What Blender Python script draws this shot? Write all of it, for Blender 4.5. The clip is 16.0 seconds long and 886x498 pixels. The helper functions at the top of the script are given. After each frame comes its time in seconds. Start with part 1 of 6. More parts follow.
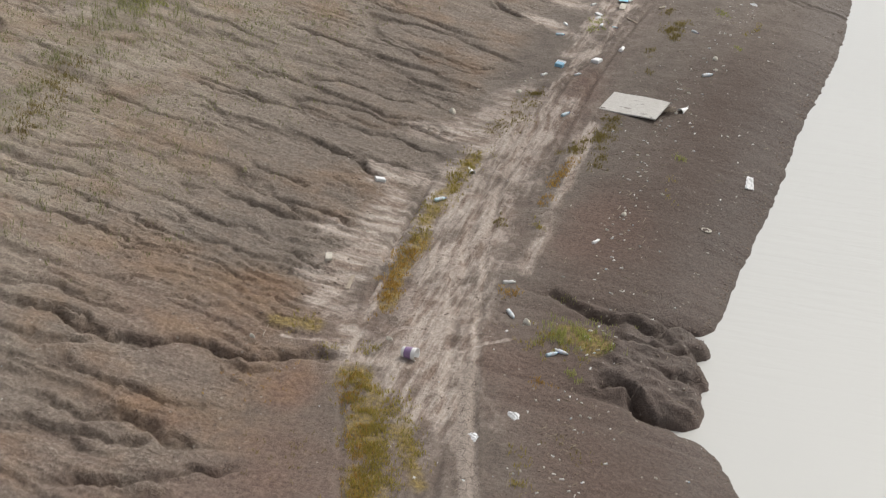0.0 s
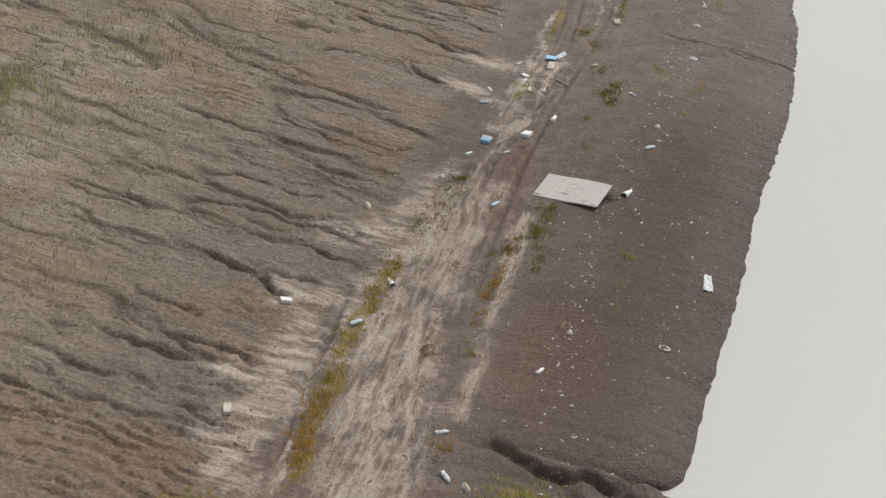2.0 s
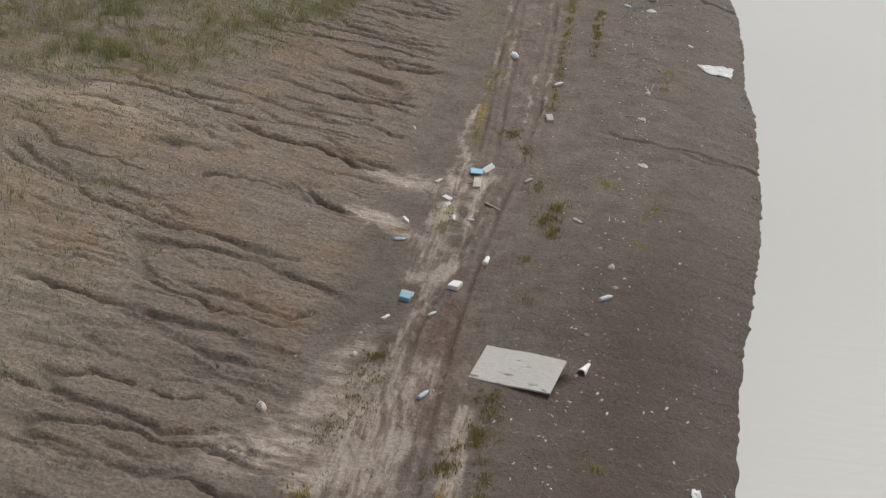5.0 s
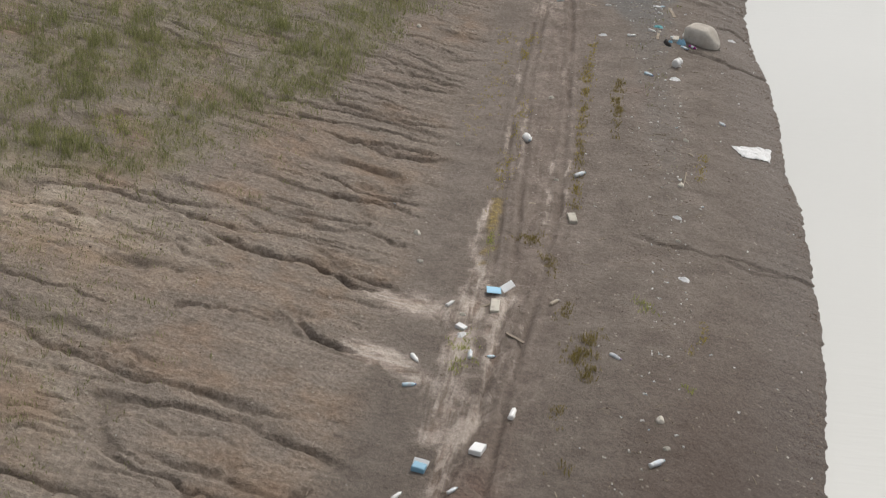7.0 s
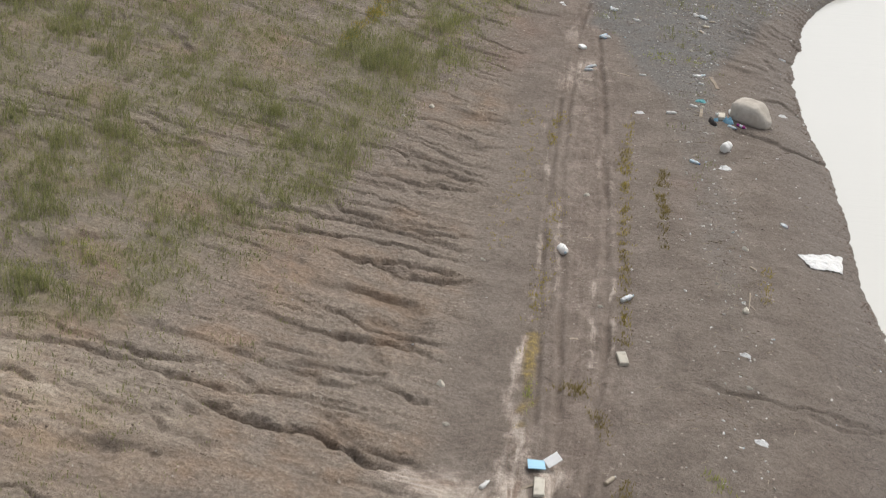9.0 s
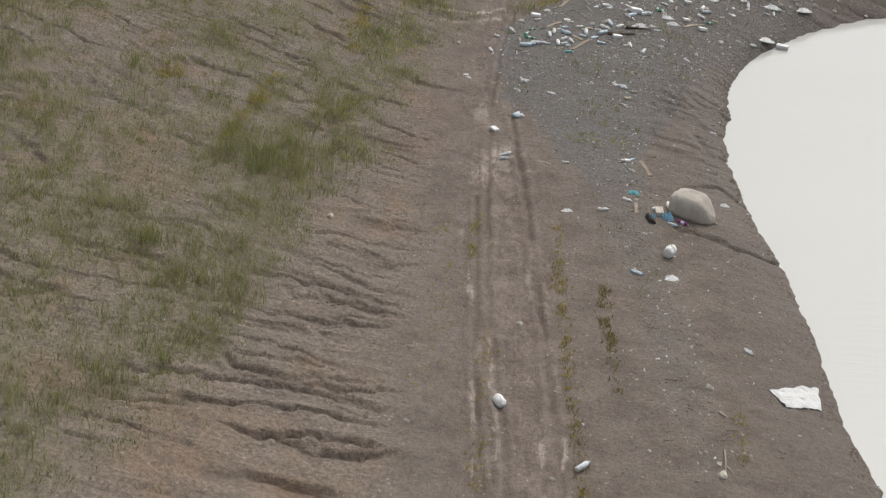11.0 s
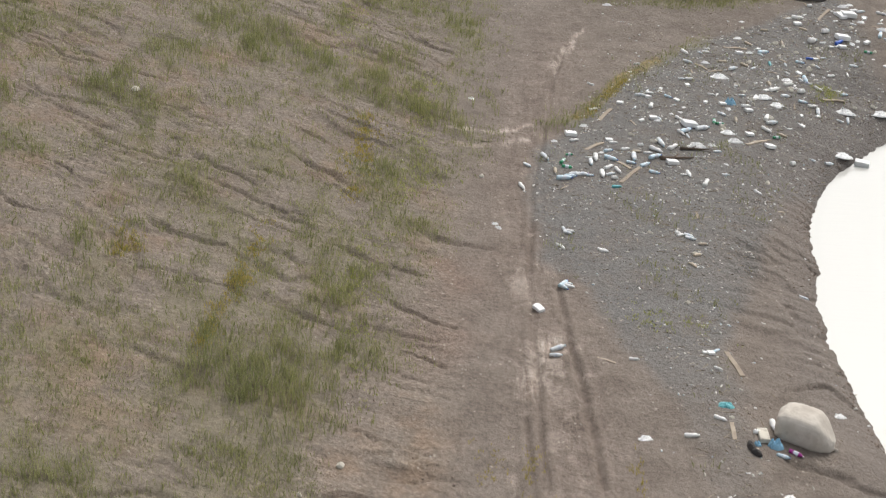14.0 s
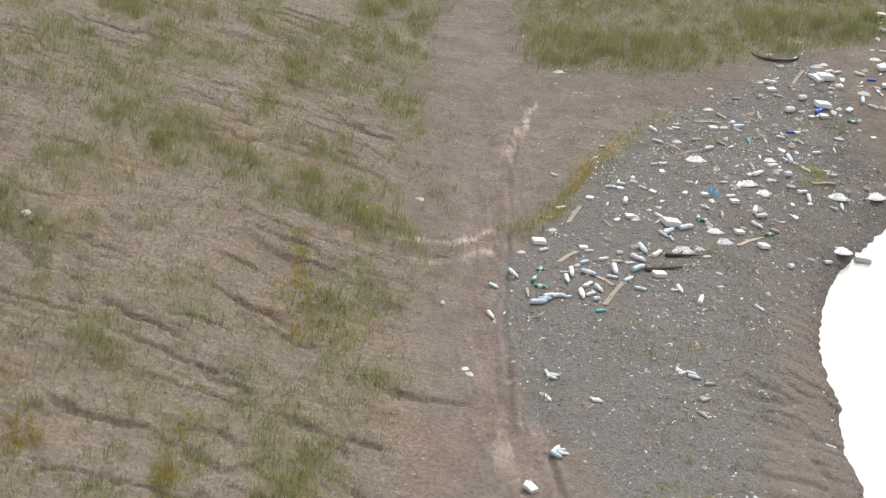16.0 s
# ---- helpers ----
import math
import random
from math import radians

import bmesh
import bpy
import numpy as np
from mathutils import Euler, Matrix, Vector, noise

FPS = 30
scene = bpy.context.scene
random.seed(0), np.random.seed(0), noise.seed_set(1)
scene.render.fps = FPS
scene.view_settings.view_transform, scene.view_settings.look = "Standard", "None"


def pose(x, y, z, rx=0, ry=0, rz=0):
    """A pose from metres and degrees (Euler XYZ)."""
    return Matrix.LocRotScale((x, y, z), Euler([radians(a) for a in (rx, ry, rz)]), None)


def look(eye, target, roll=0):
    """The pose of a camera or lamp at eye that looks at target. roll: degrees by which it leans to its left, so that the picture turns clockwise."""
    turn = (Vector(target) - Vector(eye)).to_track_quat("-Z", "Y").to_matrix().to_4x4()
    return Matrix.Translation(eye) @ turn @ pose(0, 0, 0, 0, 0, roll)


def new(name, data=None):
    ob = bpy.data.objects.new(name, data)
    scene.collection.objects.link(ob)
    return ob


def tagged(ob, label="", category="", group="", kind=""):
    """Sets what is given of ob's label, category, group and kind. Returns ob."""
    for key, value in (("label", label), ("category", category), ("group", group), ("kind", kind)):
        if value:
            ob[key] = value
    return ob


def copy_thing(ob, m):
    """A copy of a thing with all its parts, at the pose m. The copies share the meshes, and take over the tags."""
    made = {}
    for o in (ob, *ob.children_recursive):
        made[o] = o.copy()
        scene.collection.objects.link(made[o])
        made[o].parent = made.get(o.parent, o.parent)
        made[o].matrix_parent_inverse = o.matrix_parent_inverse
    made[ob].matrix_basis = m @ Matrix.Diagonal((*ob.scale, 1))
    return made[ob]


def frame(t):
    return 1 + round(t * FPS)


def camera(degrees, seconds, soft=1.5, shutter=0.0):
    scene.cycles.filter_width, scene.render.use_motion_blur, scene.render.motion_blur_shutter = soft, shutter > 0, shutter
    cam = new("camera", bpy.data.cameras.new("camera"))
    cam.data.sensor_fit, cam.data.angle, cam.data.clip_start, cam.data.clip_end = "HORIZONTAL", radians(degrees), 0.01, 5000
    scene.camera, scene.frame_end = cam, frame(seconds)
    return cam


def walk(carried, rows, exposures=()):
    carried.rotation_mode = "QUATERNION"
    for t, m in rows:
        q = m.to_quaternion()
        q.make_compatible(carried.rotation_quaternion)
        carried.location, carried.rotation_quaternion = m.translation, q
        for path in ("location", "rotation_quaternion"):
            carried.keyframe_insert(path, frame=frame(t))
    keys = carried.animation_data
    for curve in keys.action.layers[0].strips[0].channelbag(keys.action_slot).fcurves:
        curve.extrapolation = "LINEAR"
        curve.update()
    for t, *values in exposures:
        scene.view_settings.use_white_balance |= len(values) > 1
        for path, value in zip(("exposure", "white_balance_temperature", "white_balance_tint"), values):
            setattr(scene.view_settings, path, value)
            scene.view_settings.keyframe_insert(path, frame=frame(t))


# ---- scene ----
cam = camera(31.5, 16.0, soft=1.2, shutter=0.3)
PATH = [
    (0, (6.482, -4.51, 13.774), (6.004, -2.786, 12.879), 2.0),
    (0.5, (6.143, -3.369, 13.802), (5.689, -1.639, 12.907), 1.9),
    (1, (5.827, -2.233, 13.843), (5.399, -0.497, 12.947), 1.8),
    (1.5, (5.462, -1.046, 13.879), (5.062, 0.698, 12.984), 1.7),
    (2, (5.08, 0.168, 13.856), (4.709, 1.918, 12.962), 1.8),
    (2.5, (4.748, 1.407, 13.876), (4.419, 3.166, 12.983), 1.8),
    (3, (4.461, 2.645, 13.951), (4.197, 4.414, 13.056), 1.9),
    (3.5, (4.123, 3.859, 13.966), (3.879, 5.63, 13.069), 2.1),
    (4, (3.845, 4.932, 13.946), (3.603, 6.703, 13.049), 2.1),
    (6.5, (2.035, 10.943, 13.908), (1.824, 12.72, 13.014), 2.7),
    (7, (1.664, 12.208, 13.896), (1.467, 13.987, 13.004), 2.7),
    (7.5, (1.37, 13.52, 13.891), (1.172, 15.3, 13.0), 2.5),
    (8, (1.029, 14.851, 13.907), (0.835, 16.631, 13.016), 2.6),
    (8.5, (0.689, 16.2, 13.906), (0.494, 17.98, 13.015), 2.5),
    (9, (0.357, 17.523, 13.899), (0.172, 19.305, 13.009), 2.5),
    (11.5, (-1.143, 24.156, 13.858), (-1.149, 25.955, 12.984), 2.6),
    (12, (-1.37, 25.511, 13.896), (-1.375, 27.31, 13.021), 2.6),
    (12.5, (-1.58, 26.889, 13.917), (-1.578, 28.687, 13.042), 2.6),
    (13, (-1.818, 28.33, 13.905), (-1.796, 30.128, 13.031), 2.6),
    (13.5, (-2.082, 29.785, 13.912), (-2.057, 31.584, 13.038), 2.6),
    (14, (-2.366, 31.191, 13.939), (-2.341, 32.989, 13.064), 2.7),
    (14.5, (-2.652, 32.59, 13.969), (-2.626, 34.388, 13.094), 2.6),
    (15, (-2.944, 34.021, 13.953), (-2.891, 35.819, 13.079), 2.7),
    (15.5, (-3.216, 35.419, 13.975), (-3.111, 37.215, 13.101), 2.8),
    (16, (-3.453, 36.79, 14.014), (-3.292, 38.582, 13.141), 2.9),
]
walk(cam, [(t, look(eye, target, roll)) for t, eye, target, roll in PATH],
     exposures=[(0.0, 0.33), (2.0, 0.16), (4.0, -0.08), (6.5, 0.18), (8.0, 0.35), (9.0, 0.47), (11.5, 0.22), (12.5, 0.35), (14.0, 0.68), (16.0, 0.88)])

# ---- world and light: soft overcast evening, brighter ahead over the water ----
world = bpy.data.worlds.new("overcast")
world.use_nodes = True
scene.world = world
wn, wl = world.node_tree.nodes, world.node_tree.links
sky = wn.new("ShaderNodeTexSky")
sky.sky_type, sky.sun_disc = "NISHITA", False
sky.sun_elevation, sky.sun_rotation = radians(48), radians(25)
sky.air_density, sky.dust_density, sky.ozone_density = 1.0, 4.0, 0.6
grey = wn.new("ShaderNodeHueSaturation")
grey.inputs["Saturation"].default_value = 0.22
wl.new(sky.outputs["Color"], grey.inputs["Color"])
wl.new(grey.outputs["Color"], wn["Background"].inputs["Color"])
wn["Background"].inputs["Strength"].default_value = 0.11
sun = new("sun", bpy.data.lights.new("sun", "SUN"))
sun.data.energy, sun.data.angle, sun.data.color = 1.05, radians(14), (1.0, 0.95, 0.88)
sun.matrix_world = look((0, 0, 0), (-math.sin(radians(25)), -math.cos(radians(25)), -math.tan(radians(48))))


# ---- numeric noise and the lie of the land ----
def smooth(a, b, x):
    t = np.clip((x - a) / (b - a), 0, 1)
    return t * t * (3 - 2 * t)


def lattice(ix, iy, seed):
    h = (ix * 374761393 + iy * 668265263 + seed * 974634777) & 0xFFFFFFFF
    h = ((h ^ (h >> 13)) * 1274126177) & 0xFFFFFFFF
    return ((h ^ (h >> 16)) & 0xFFFF) / 65535.0


def vnoise(x, y, seed=0):
    fx, fy = np.floor(x), np.floor(y)
    ix, iy = fx.astype(np.int64), fy.astype(np.int64)
    u, v = x - fx, y - fy
    u, v = u * u * (3 - 2 * u), v * v * (3 - 2 * v)
    a, b = lattice(ix, iy, seed), lattice(ix + 1, iy, seed)
    c, d = lattice(ix, iy + 1, seed), lattice(ix + 1, iy + 1, seed)
    return (a + (b - a) * u) * (1 - v) + (c + (d - c) * u) * v


def fbm(x, y, seed=0, octaves=4):
    total, amp, norm = 0.0, 1.0, 0.0
    for k in range(octaves):
        total = total + amp * vnoise(x * 2.03**k + 17.3 * k, y * 2.03**k - 9.1 * k, seed + k)
        norm += amp
        amp *= 0.55
    return total / norm


def off_line(x, y, pts, reach):
    """Distance to a bent line and the place along it (0 to 1), for points within reach of it."""
    p = np.array(pts, float)
    near = (x > p[:, 0].min() - reach) & (x < p[:, 0].max() + reach) & (y > p[:, 1].min() - reach) & (y < p[:, 1].max() + reach)
    idx = np.nonzero(near)[0]
    px, py = x[idx], y[idx]
    best, along = np.full(len(idx), 1e9), np.zeros(len(idx))
    n = len(p) - 1
    for k in range(n):
        ax, ay = p[k]
        dx, dy = p[k + 1] - p[k]
        t = np.clip(((px - ax) * dx + (py - ay) * dy) / (dx * dx + dy * dy), 0, 1)
        dist = np.hypot(px - ax - t * dx, py - ay - t * dy)
        better = dist < best
        best = np.where(better, dist, best)
        along = np.where(better, (k + t) / n, along)
    return idx, best, along


# the waterline, x for each y, from the south to the far bend
SHORE = [(9, -10), (7.0, 10), (5.7, 15.5), (5.47, 16.02), (5.29, 16.36), (5.03, 16.66), (4.77, 16.85), (4.48, 16.97), (4.68, 17.07), (4.86, 17.25), (4.9, 17.59), (4.79, 18.1),
         (4.85, 18.4), (4.83, 18.68), (4.62, 18.96), (4.55, 19.28), (4.72, 19.55), (4.66, 19.8), (4.33, 19.92), (4.0, 20.02), (4.42, 20.2), (4.65, 20.5), (4.74, 21.15), (4.79, 22.8),
         (4.93, 24.4), (5.12, 26.3), (5.2, 28.05), (5.24, 29.56), (5.37, 31.7), (5.56, 33.5), (5.76, 35.9), (5.9, 38.6), (5.88, 40), (5.84, 42), (5.86, 43.5), (5.66, 45),
         (5.7, 46.5), (5.68, 49), (5.54, 51.5), (5.25, 54.5), (5.22, 56.5), (5.27, 58.2), (5.7, 59.7), (5.72, 61), (5.95, 62), (6.65, 63.8), (7.5, 65.1), (8.8, 66.8),
         (10.4, 68.2), (14, 70), (30, 75), (80, 84), (900, 300)]
SX, SY = np.array(SHORE, float).T

GULLIES = []


def gully(depth, width, *pts):
    GULLIES.append((depth, width, pts))


# rills washed down the bank towards the track
gully(0.26, 0.20, (-7.4, 15.2), (-6.32, 15.01), (-5.56, 15.08), (-5.08, 14.93), (-4.53, 14.99), (-3.83, 15.17), (-3.22, 15.54), (-2.41, 15.7), (-1.41, 16.4), (-0.81, 16.37))
gully(0.16, 0.16, (-7, 14.4), (-5.88, 14.25), (-5.28, 14.21), (-4.97, 14.35), (-4.5, 14.8))
gully(0.24, 0.20, (-5.2, 12.9), (-4.14, 12.96), (-3.74, 13.0), (-3.23, 13.23), (-2.75, 13.11), (-2.37, 12.94), (-1.94, 13.2))
gully(0.20, 0.18, (-5.4, 12.2), (-4.44, 12.38), (-4.04, 12.46), (-3.59, 12.63), (-3.17, 12.68), (-2.64, 12.87))
gully(0.20, 0.16, (-3.99, 10.96), (-3.09, 11.68), (-2.21, 12.16), (-1.88, 12.57), (-1.18, 12.99))
gully(0.14, 0.13, (-7.21, 23.91), (-6.71, 23.78), (-6.15, 23.48), (-5.68, 23.57), (-4.99, 23.53), (-4.45, 23.69), (-3.98, 23.56), (-3.49, 23.55), (-3.15, 23.53))
gully(0.24, 0.16, (-4.45, 23.69), (-3.98, 23.56), (-3.49, 23.55), (-3.15, 23.53), (-2.8, 23.22), (-2.46, 23.2))
gully(0.20, 0.15, (-5.15, 20.45), (-4.63, 20.33), (-4.05, 20.43), (-3.57, 20.37), (-2.97, 20.59), (-2.59, 20.62))
gully(0.16, 0.12, (-4.28, 21.37), (-3.88, 20.95), (-3.48, 20.72), (-3.2, 20.5))
gully(0.14, 0.12, (-6.14, 24.67), (-5.5, 24.81), (-4.78, 24.74), (-4.13, 24.88), (-3.48, 24.99), (-2.7, 25.24))
gully(0.14, 0.12, (-7.78, 26.17), (-7.09, 26.06), (-6.21, 26.14), (-5.5, 26.17), (-4.86, 26.13), (-4.09, 25.98), (-3.39, 26.01), (-2.6, 26.3))
gully(0.18, 0.14, (-7.27, 28.72), (-6.75, 28.94), (-6.17, 28.9), (-5.38, 28.85), (-4.84, 28.92), (-4.09, 28.95), (-3.35, 29.15), (-2.79, 29.34))
gully(0.18, 0.15, (-4.12, 28.7), (-3.82, 28.33), (-3.4, 28.2), (-2.6, 28.3))
gully(0.14, 0.12, (-5.59, 19.53), (-5.01, 19.46), (-4.55, 19.42), (-3.96, 19.46), (-3.49, 19.41), (-2.96, 19.39))
gully(0.12, 0.10, (-3.38, 22.33), (-3.02, 22.24), (-2.59, 22.39))
gully(0.16, 0.14, (-7.6, 15.5), (-6.57, 15.45), (-5.8, 15.71), (-5.02, 15.57), (-4.29, 15.71))
gully(0.17, 0.14, (-7.59, 32.25), (-6.97, 32.41), (-6.19, 32.11), (-5.24, 31.94), (-4.4, 32.11), (-3.49, 32.06), (-2.59, 32.0))
gully(0.26, 0.20, (-5.51, 37.0), (-4.99, 36.85), (-4.41, 36.75), (-3.92, 36.66), (-3.36, 36.72), (-2.89, 36.63), (-2.5, 36.32), (-1.9, 36.45))
gully(0.14, 0.12, (-4.99, 37.2), (-4.32, 37.59), (-3.55, 37.63), (-2.78, 37.63))
gully(0.24, 0.17, (-3.53, 34.95), (-3.06, 34.47), (-2.58, 34.3), (-2.1, 34.4))
gully(0.13, 0.12, (-4.68, 30.15), (-4.06, 30.19), (-3.41, 30.13), (-2.56, 30.08), (-2.0, 30.39))
gully(0.17, 0.14, (-4.72, 39.39), (-3.84, 39.71), (-3.04, 39.77), (-2.23, 39.8))
gully(0.17, 0.14, (-4.3, 40.74), (-3.71, 40.5), (-3.14, 40.26), (-2.69, 40.07), (-1.86, 40.18))
gully(0.18, 0.14, (-4.81, 42.76), (-3.68, 42.6), (-2.97, 42.47), (-2.3, 42.5), (-1.62, 42.7))
gully(0.15, 0.12, (-4.06, 42.32), (-3.03, 42.88), (-1.87, 42.77))
gully(0.15, 0.13, (-3.46, 47.3), (-2.79, 47.05), (-2.03, 47.1))
gully(0.15, 0.12, (-3.44, 44.02), (-2.74, 44.06), (-1.89, 43.86))
gully(0.13, 0.11, (-4.49, 38.32), (-3.76, 38.65), (-2.98, 38.79), (-2.68, 38.79))
gully(0.13, 0.12, (-3.78, 46.28), (-2.95, 46.3), (-1.95, 46.5))
gully(0.14, 0.13, (-5.98, 55.97), (-5.39, 55.76), (-4.8, 55.54), (-4.24, 55.58))
gully(0.11, 0.11, (-3.1, 55.4), (-2.29, 55.05), (-1.95, 54.99))
gully(0.10, 0.10, (-3.71, 48.96), (-2.8, 49.17), (-1.9, 49.0))
gully(0.11, 0.12, (-11.53, 63.51), (-10.37, 63.44), (-9.35, 62.97), (-7.5, 62.6))
gully(0.12, 0.12, (-10.91, 61.02), (-9.98, 60.72), (-8.8, 60.71), (-7.59, 60.57))
gully(0.12, 0.12, (-3.64, 69.38), (-2.93, 68.68), (-1.7, 68.43))
# cracks and ravines that run out into the water
gully(0.10, 0.09, (1.96, 40.1), (2.77, 40.0), (3.58, 39.74), (4.38, 39.76), (5.1, 39.85), (5.81, 39.67))
gully(0.08, 0.08, (3.9, 39.55), (4.6, 39.5), (5.3, 39.7))
gully(0.26, 0.20, (1.15, 19.96), (1.78, 19.95), (2.51, 19.5), (3.04, 19.4), (3.41, 19.54), (3.73, 19.5), (4.0, 19.9), (4.3, 20.05))
gully(0.22, 0.20, (2.78, 19.14), (3.22, 18.94), (3.53, 18.91), (3.84, 18.86), (4.1, 19.0), (4.7, 19.2))
gully(0.42, 0.30, (2.96, 17.35), (3.35, 17.3), (3.62, 17.28), (3.88, 17.0), (4.16, 16.98), (4.43, 17.01), (4.9, 17.0))
gully(0.18, 0.16, (3.7, 18.2), (4.1, 18.3), (4.4, 18.2), (4.7, 18.35))
gully(0.16, 0.12, (-5.59, 55.71), (-5.17, 55.58), (-4.64, 55.51), (-4.18, 55.75))
gully(0.14, 0.11, (-5.55, 54.62), (-5.0, 54.55), (-4.45, 54.42), (-3.95, 54.2), (-3.4, 54.1))
gully(0.14, 0.11, (-3.05, 55.42), (-2.5, 55.15), (-2.1, 54.92), (-1.7, 54.9))
gully(0.12, 0.11, (-2.3, 58.2), (-1.99, 58.15), (-1.45, 58.05), (-1.0, 58.0))
gully(0.14, 0.13, (-11.0, 60.78), (-10.28, 60.61), (-9.23, 59.99), (-8.4, 59.7))
gully(0.14, 0.13, (-12.2, 63.3), (-11.6, 63.14), (-10.55, 62.78), (-9.7, 62.3))
gully(0.15, 0.14, (-3.9, 69.35), (-3.23, 69.04), (-2.75, 68.5), (-2.3, 68.2), (-1.7, 67.9))
gully(0.14, 0.12, (-4.2, 57.1), (-3.42, 56.82), (-2.83, 56.75), (-2.3, 56.5))
gully(0.14, 0.12, (-7.0, 59.3), (-6.6, 59.15), (-6.1, 58.93), (-5.5, 58.7))
gully(0.14, 0.12, (-4.9, 59.65), (-4.17, 59.45), (-3.8, 59.22), (-3.2, 59.1))
gully(0.15, 0.13, (-7.6, 56.63), (-6.9, 56.34), (-6.32, 56.16), (-5.7, 56.0))
gully(0.12, 0.11, (-5.4, 58.05), (-4.97, 57.75), (-4.5, 57.6))
gully(0.14, 0.14, (3.3, 51.9), (3.63, 51.57), (4.23, 51.49), (4.7, 51.2), (5.6, 51.3))
gully(0.10, 0.12, (3.5, 53.71), (4.74, 54.42), (5.13, 54.03), (5.5, 53.9))

# wheel ruts: depth, half width and course
RUTS = [
    (0.05, 0.05, [(0.29, 12.76), (-0.59, 15.35), (-0.77, 16.4), (-1.0, 17.5), (-1.42, 20.0), (-1.5, 22.0), (-1.63, 24.0)]),
    (0.05, 0.055, [(2.5, 11.5), (2.11, 13.4), (1.33, 16.1), (0.94, 17.9), (0.14, 21.4), (-0.2, 24.0), (-0.3, 27.2), (-0.3, 30.3), (0.05, 32.8), (0.14, 37.2), (-0.03, 41.4), (-0.14, 44.2),
                  (-0.36, 47.5), (-0.40, 50.0), (-0.4, 54.3), (-0.4, 56.9), (-0.17, 60.8), (0.5, 66.5), (1.06, 69.3)]),
    (0.05, 0.06, [(0.58, 23.8), (0.36, 27.6), (0.33, 31.0), (0.5, 34.8), (0.63, 37.2), (0.77, 40.7), (0.69, 44.4), (0.53, 48.8), (0.40, 52.2), (0.2, 55.1), (0.1, 56.7)]),
    (0.04, 0.05, [(-0.25, 38.0), (-0.42, 42.0), (-0.6, 46.0), (-0.6, 50.7), (-0.63, 52.3)]),
    (0.03, 0.06, [(1.6, 13.2), (0.9, 16.0), (0.5, 18.0), (-0.2, 21.4), (-0.55, 24.0), (-0.6, 27.0)]),
]
# pale silt laid down by the washes: half width and course
SILT = [
    (0.85, [(0.9, 15.5), (0.25, 17.3), (-0.15, 19.5), (-0.45, 21.5), (-0.7, 24.0), (-0.7, 27.0), (-0.6, 29.0)]),
    (0.42, [(-0.9, 16.3), (-1.5, 17.8), (-2.0, 18.7), (-1.8, 20.2), (-1.9, 22.5)]),
    (0.22, [(-2.5, 18.6), (-2.0, 18.6)]),
    (0.38, [(-2.6, 20.6), (-2.0, 20.6), (-1.5, 20.2)]),
    (0.48, [(-2.5, 23.2), (-1.9, 23.4), (-1.3, 23.0)]),
    (0.55, [(-2.4, 25.8), (-1.7, 26.2), (-1.1, 27.6)]),
    (0.16, [(-0.35, 27.5), (-0.5, 29.5), (-0.35, 31.5), (0.0, 33.0), (0.02, 35.5), (0.0, 37.0)]),
    (0.24, [(-0.6, 32.3), (-0.55, 34.0), (-0.5, 35.5), (-0.45, 38.0)]),
    (0.34, [(-2.1, 36.4), (-1.3, 36.3), (-0.5, 36.0)]),
    (0.3, [(-2.1, 34.4), (-1.2, 34.1), (-0.5, 33.5)]),
    (0.10, [(-0.64, 41.0), (-0.60, 39.2), (-0.70, 37.4), (-0.53, 36.0), (-0.3, 34.8)]),
    (0.13, [(-2.0, 62.6), (-0.9, 62.85), (-0.2, 63.2)]),
    (0.11, [(0.6, 67.6), (1.1, 69.2), (1.6, 70.8)]),
    (0.30, [(-0.4, 57.3), (0.1, 57.5), (0.5, 57.4)]),
    (0.16, [(1.1, 20.5), (0.95, 25.0), (0.85, 28.0)]),
    (0.3, [(-0.5, 53.0), (-0.1, 54.5), (0.2, 53.5)]),
    (0.22, [(-0.6, 56.6), (-0.1, 57.2), (0.3, 57.5)]),
    (0.12, [(-1.8, 63.6), (-0.9, 63.4), (-0.1, 64.0)]),
    (0.2, [(-0.8, 16.4), (0.2, 16.6), (1.0, 17.2)]),
    (0.25, [(8.5, 76.5), (10.0, 78.0)]),
]

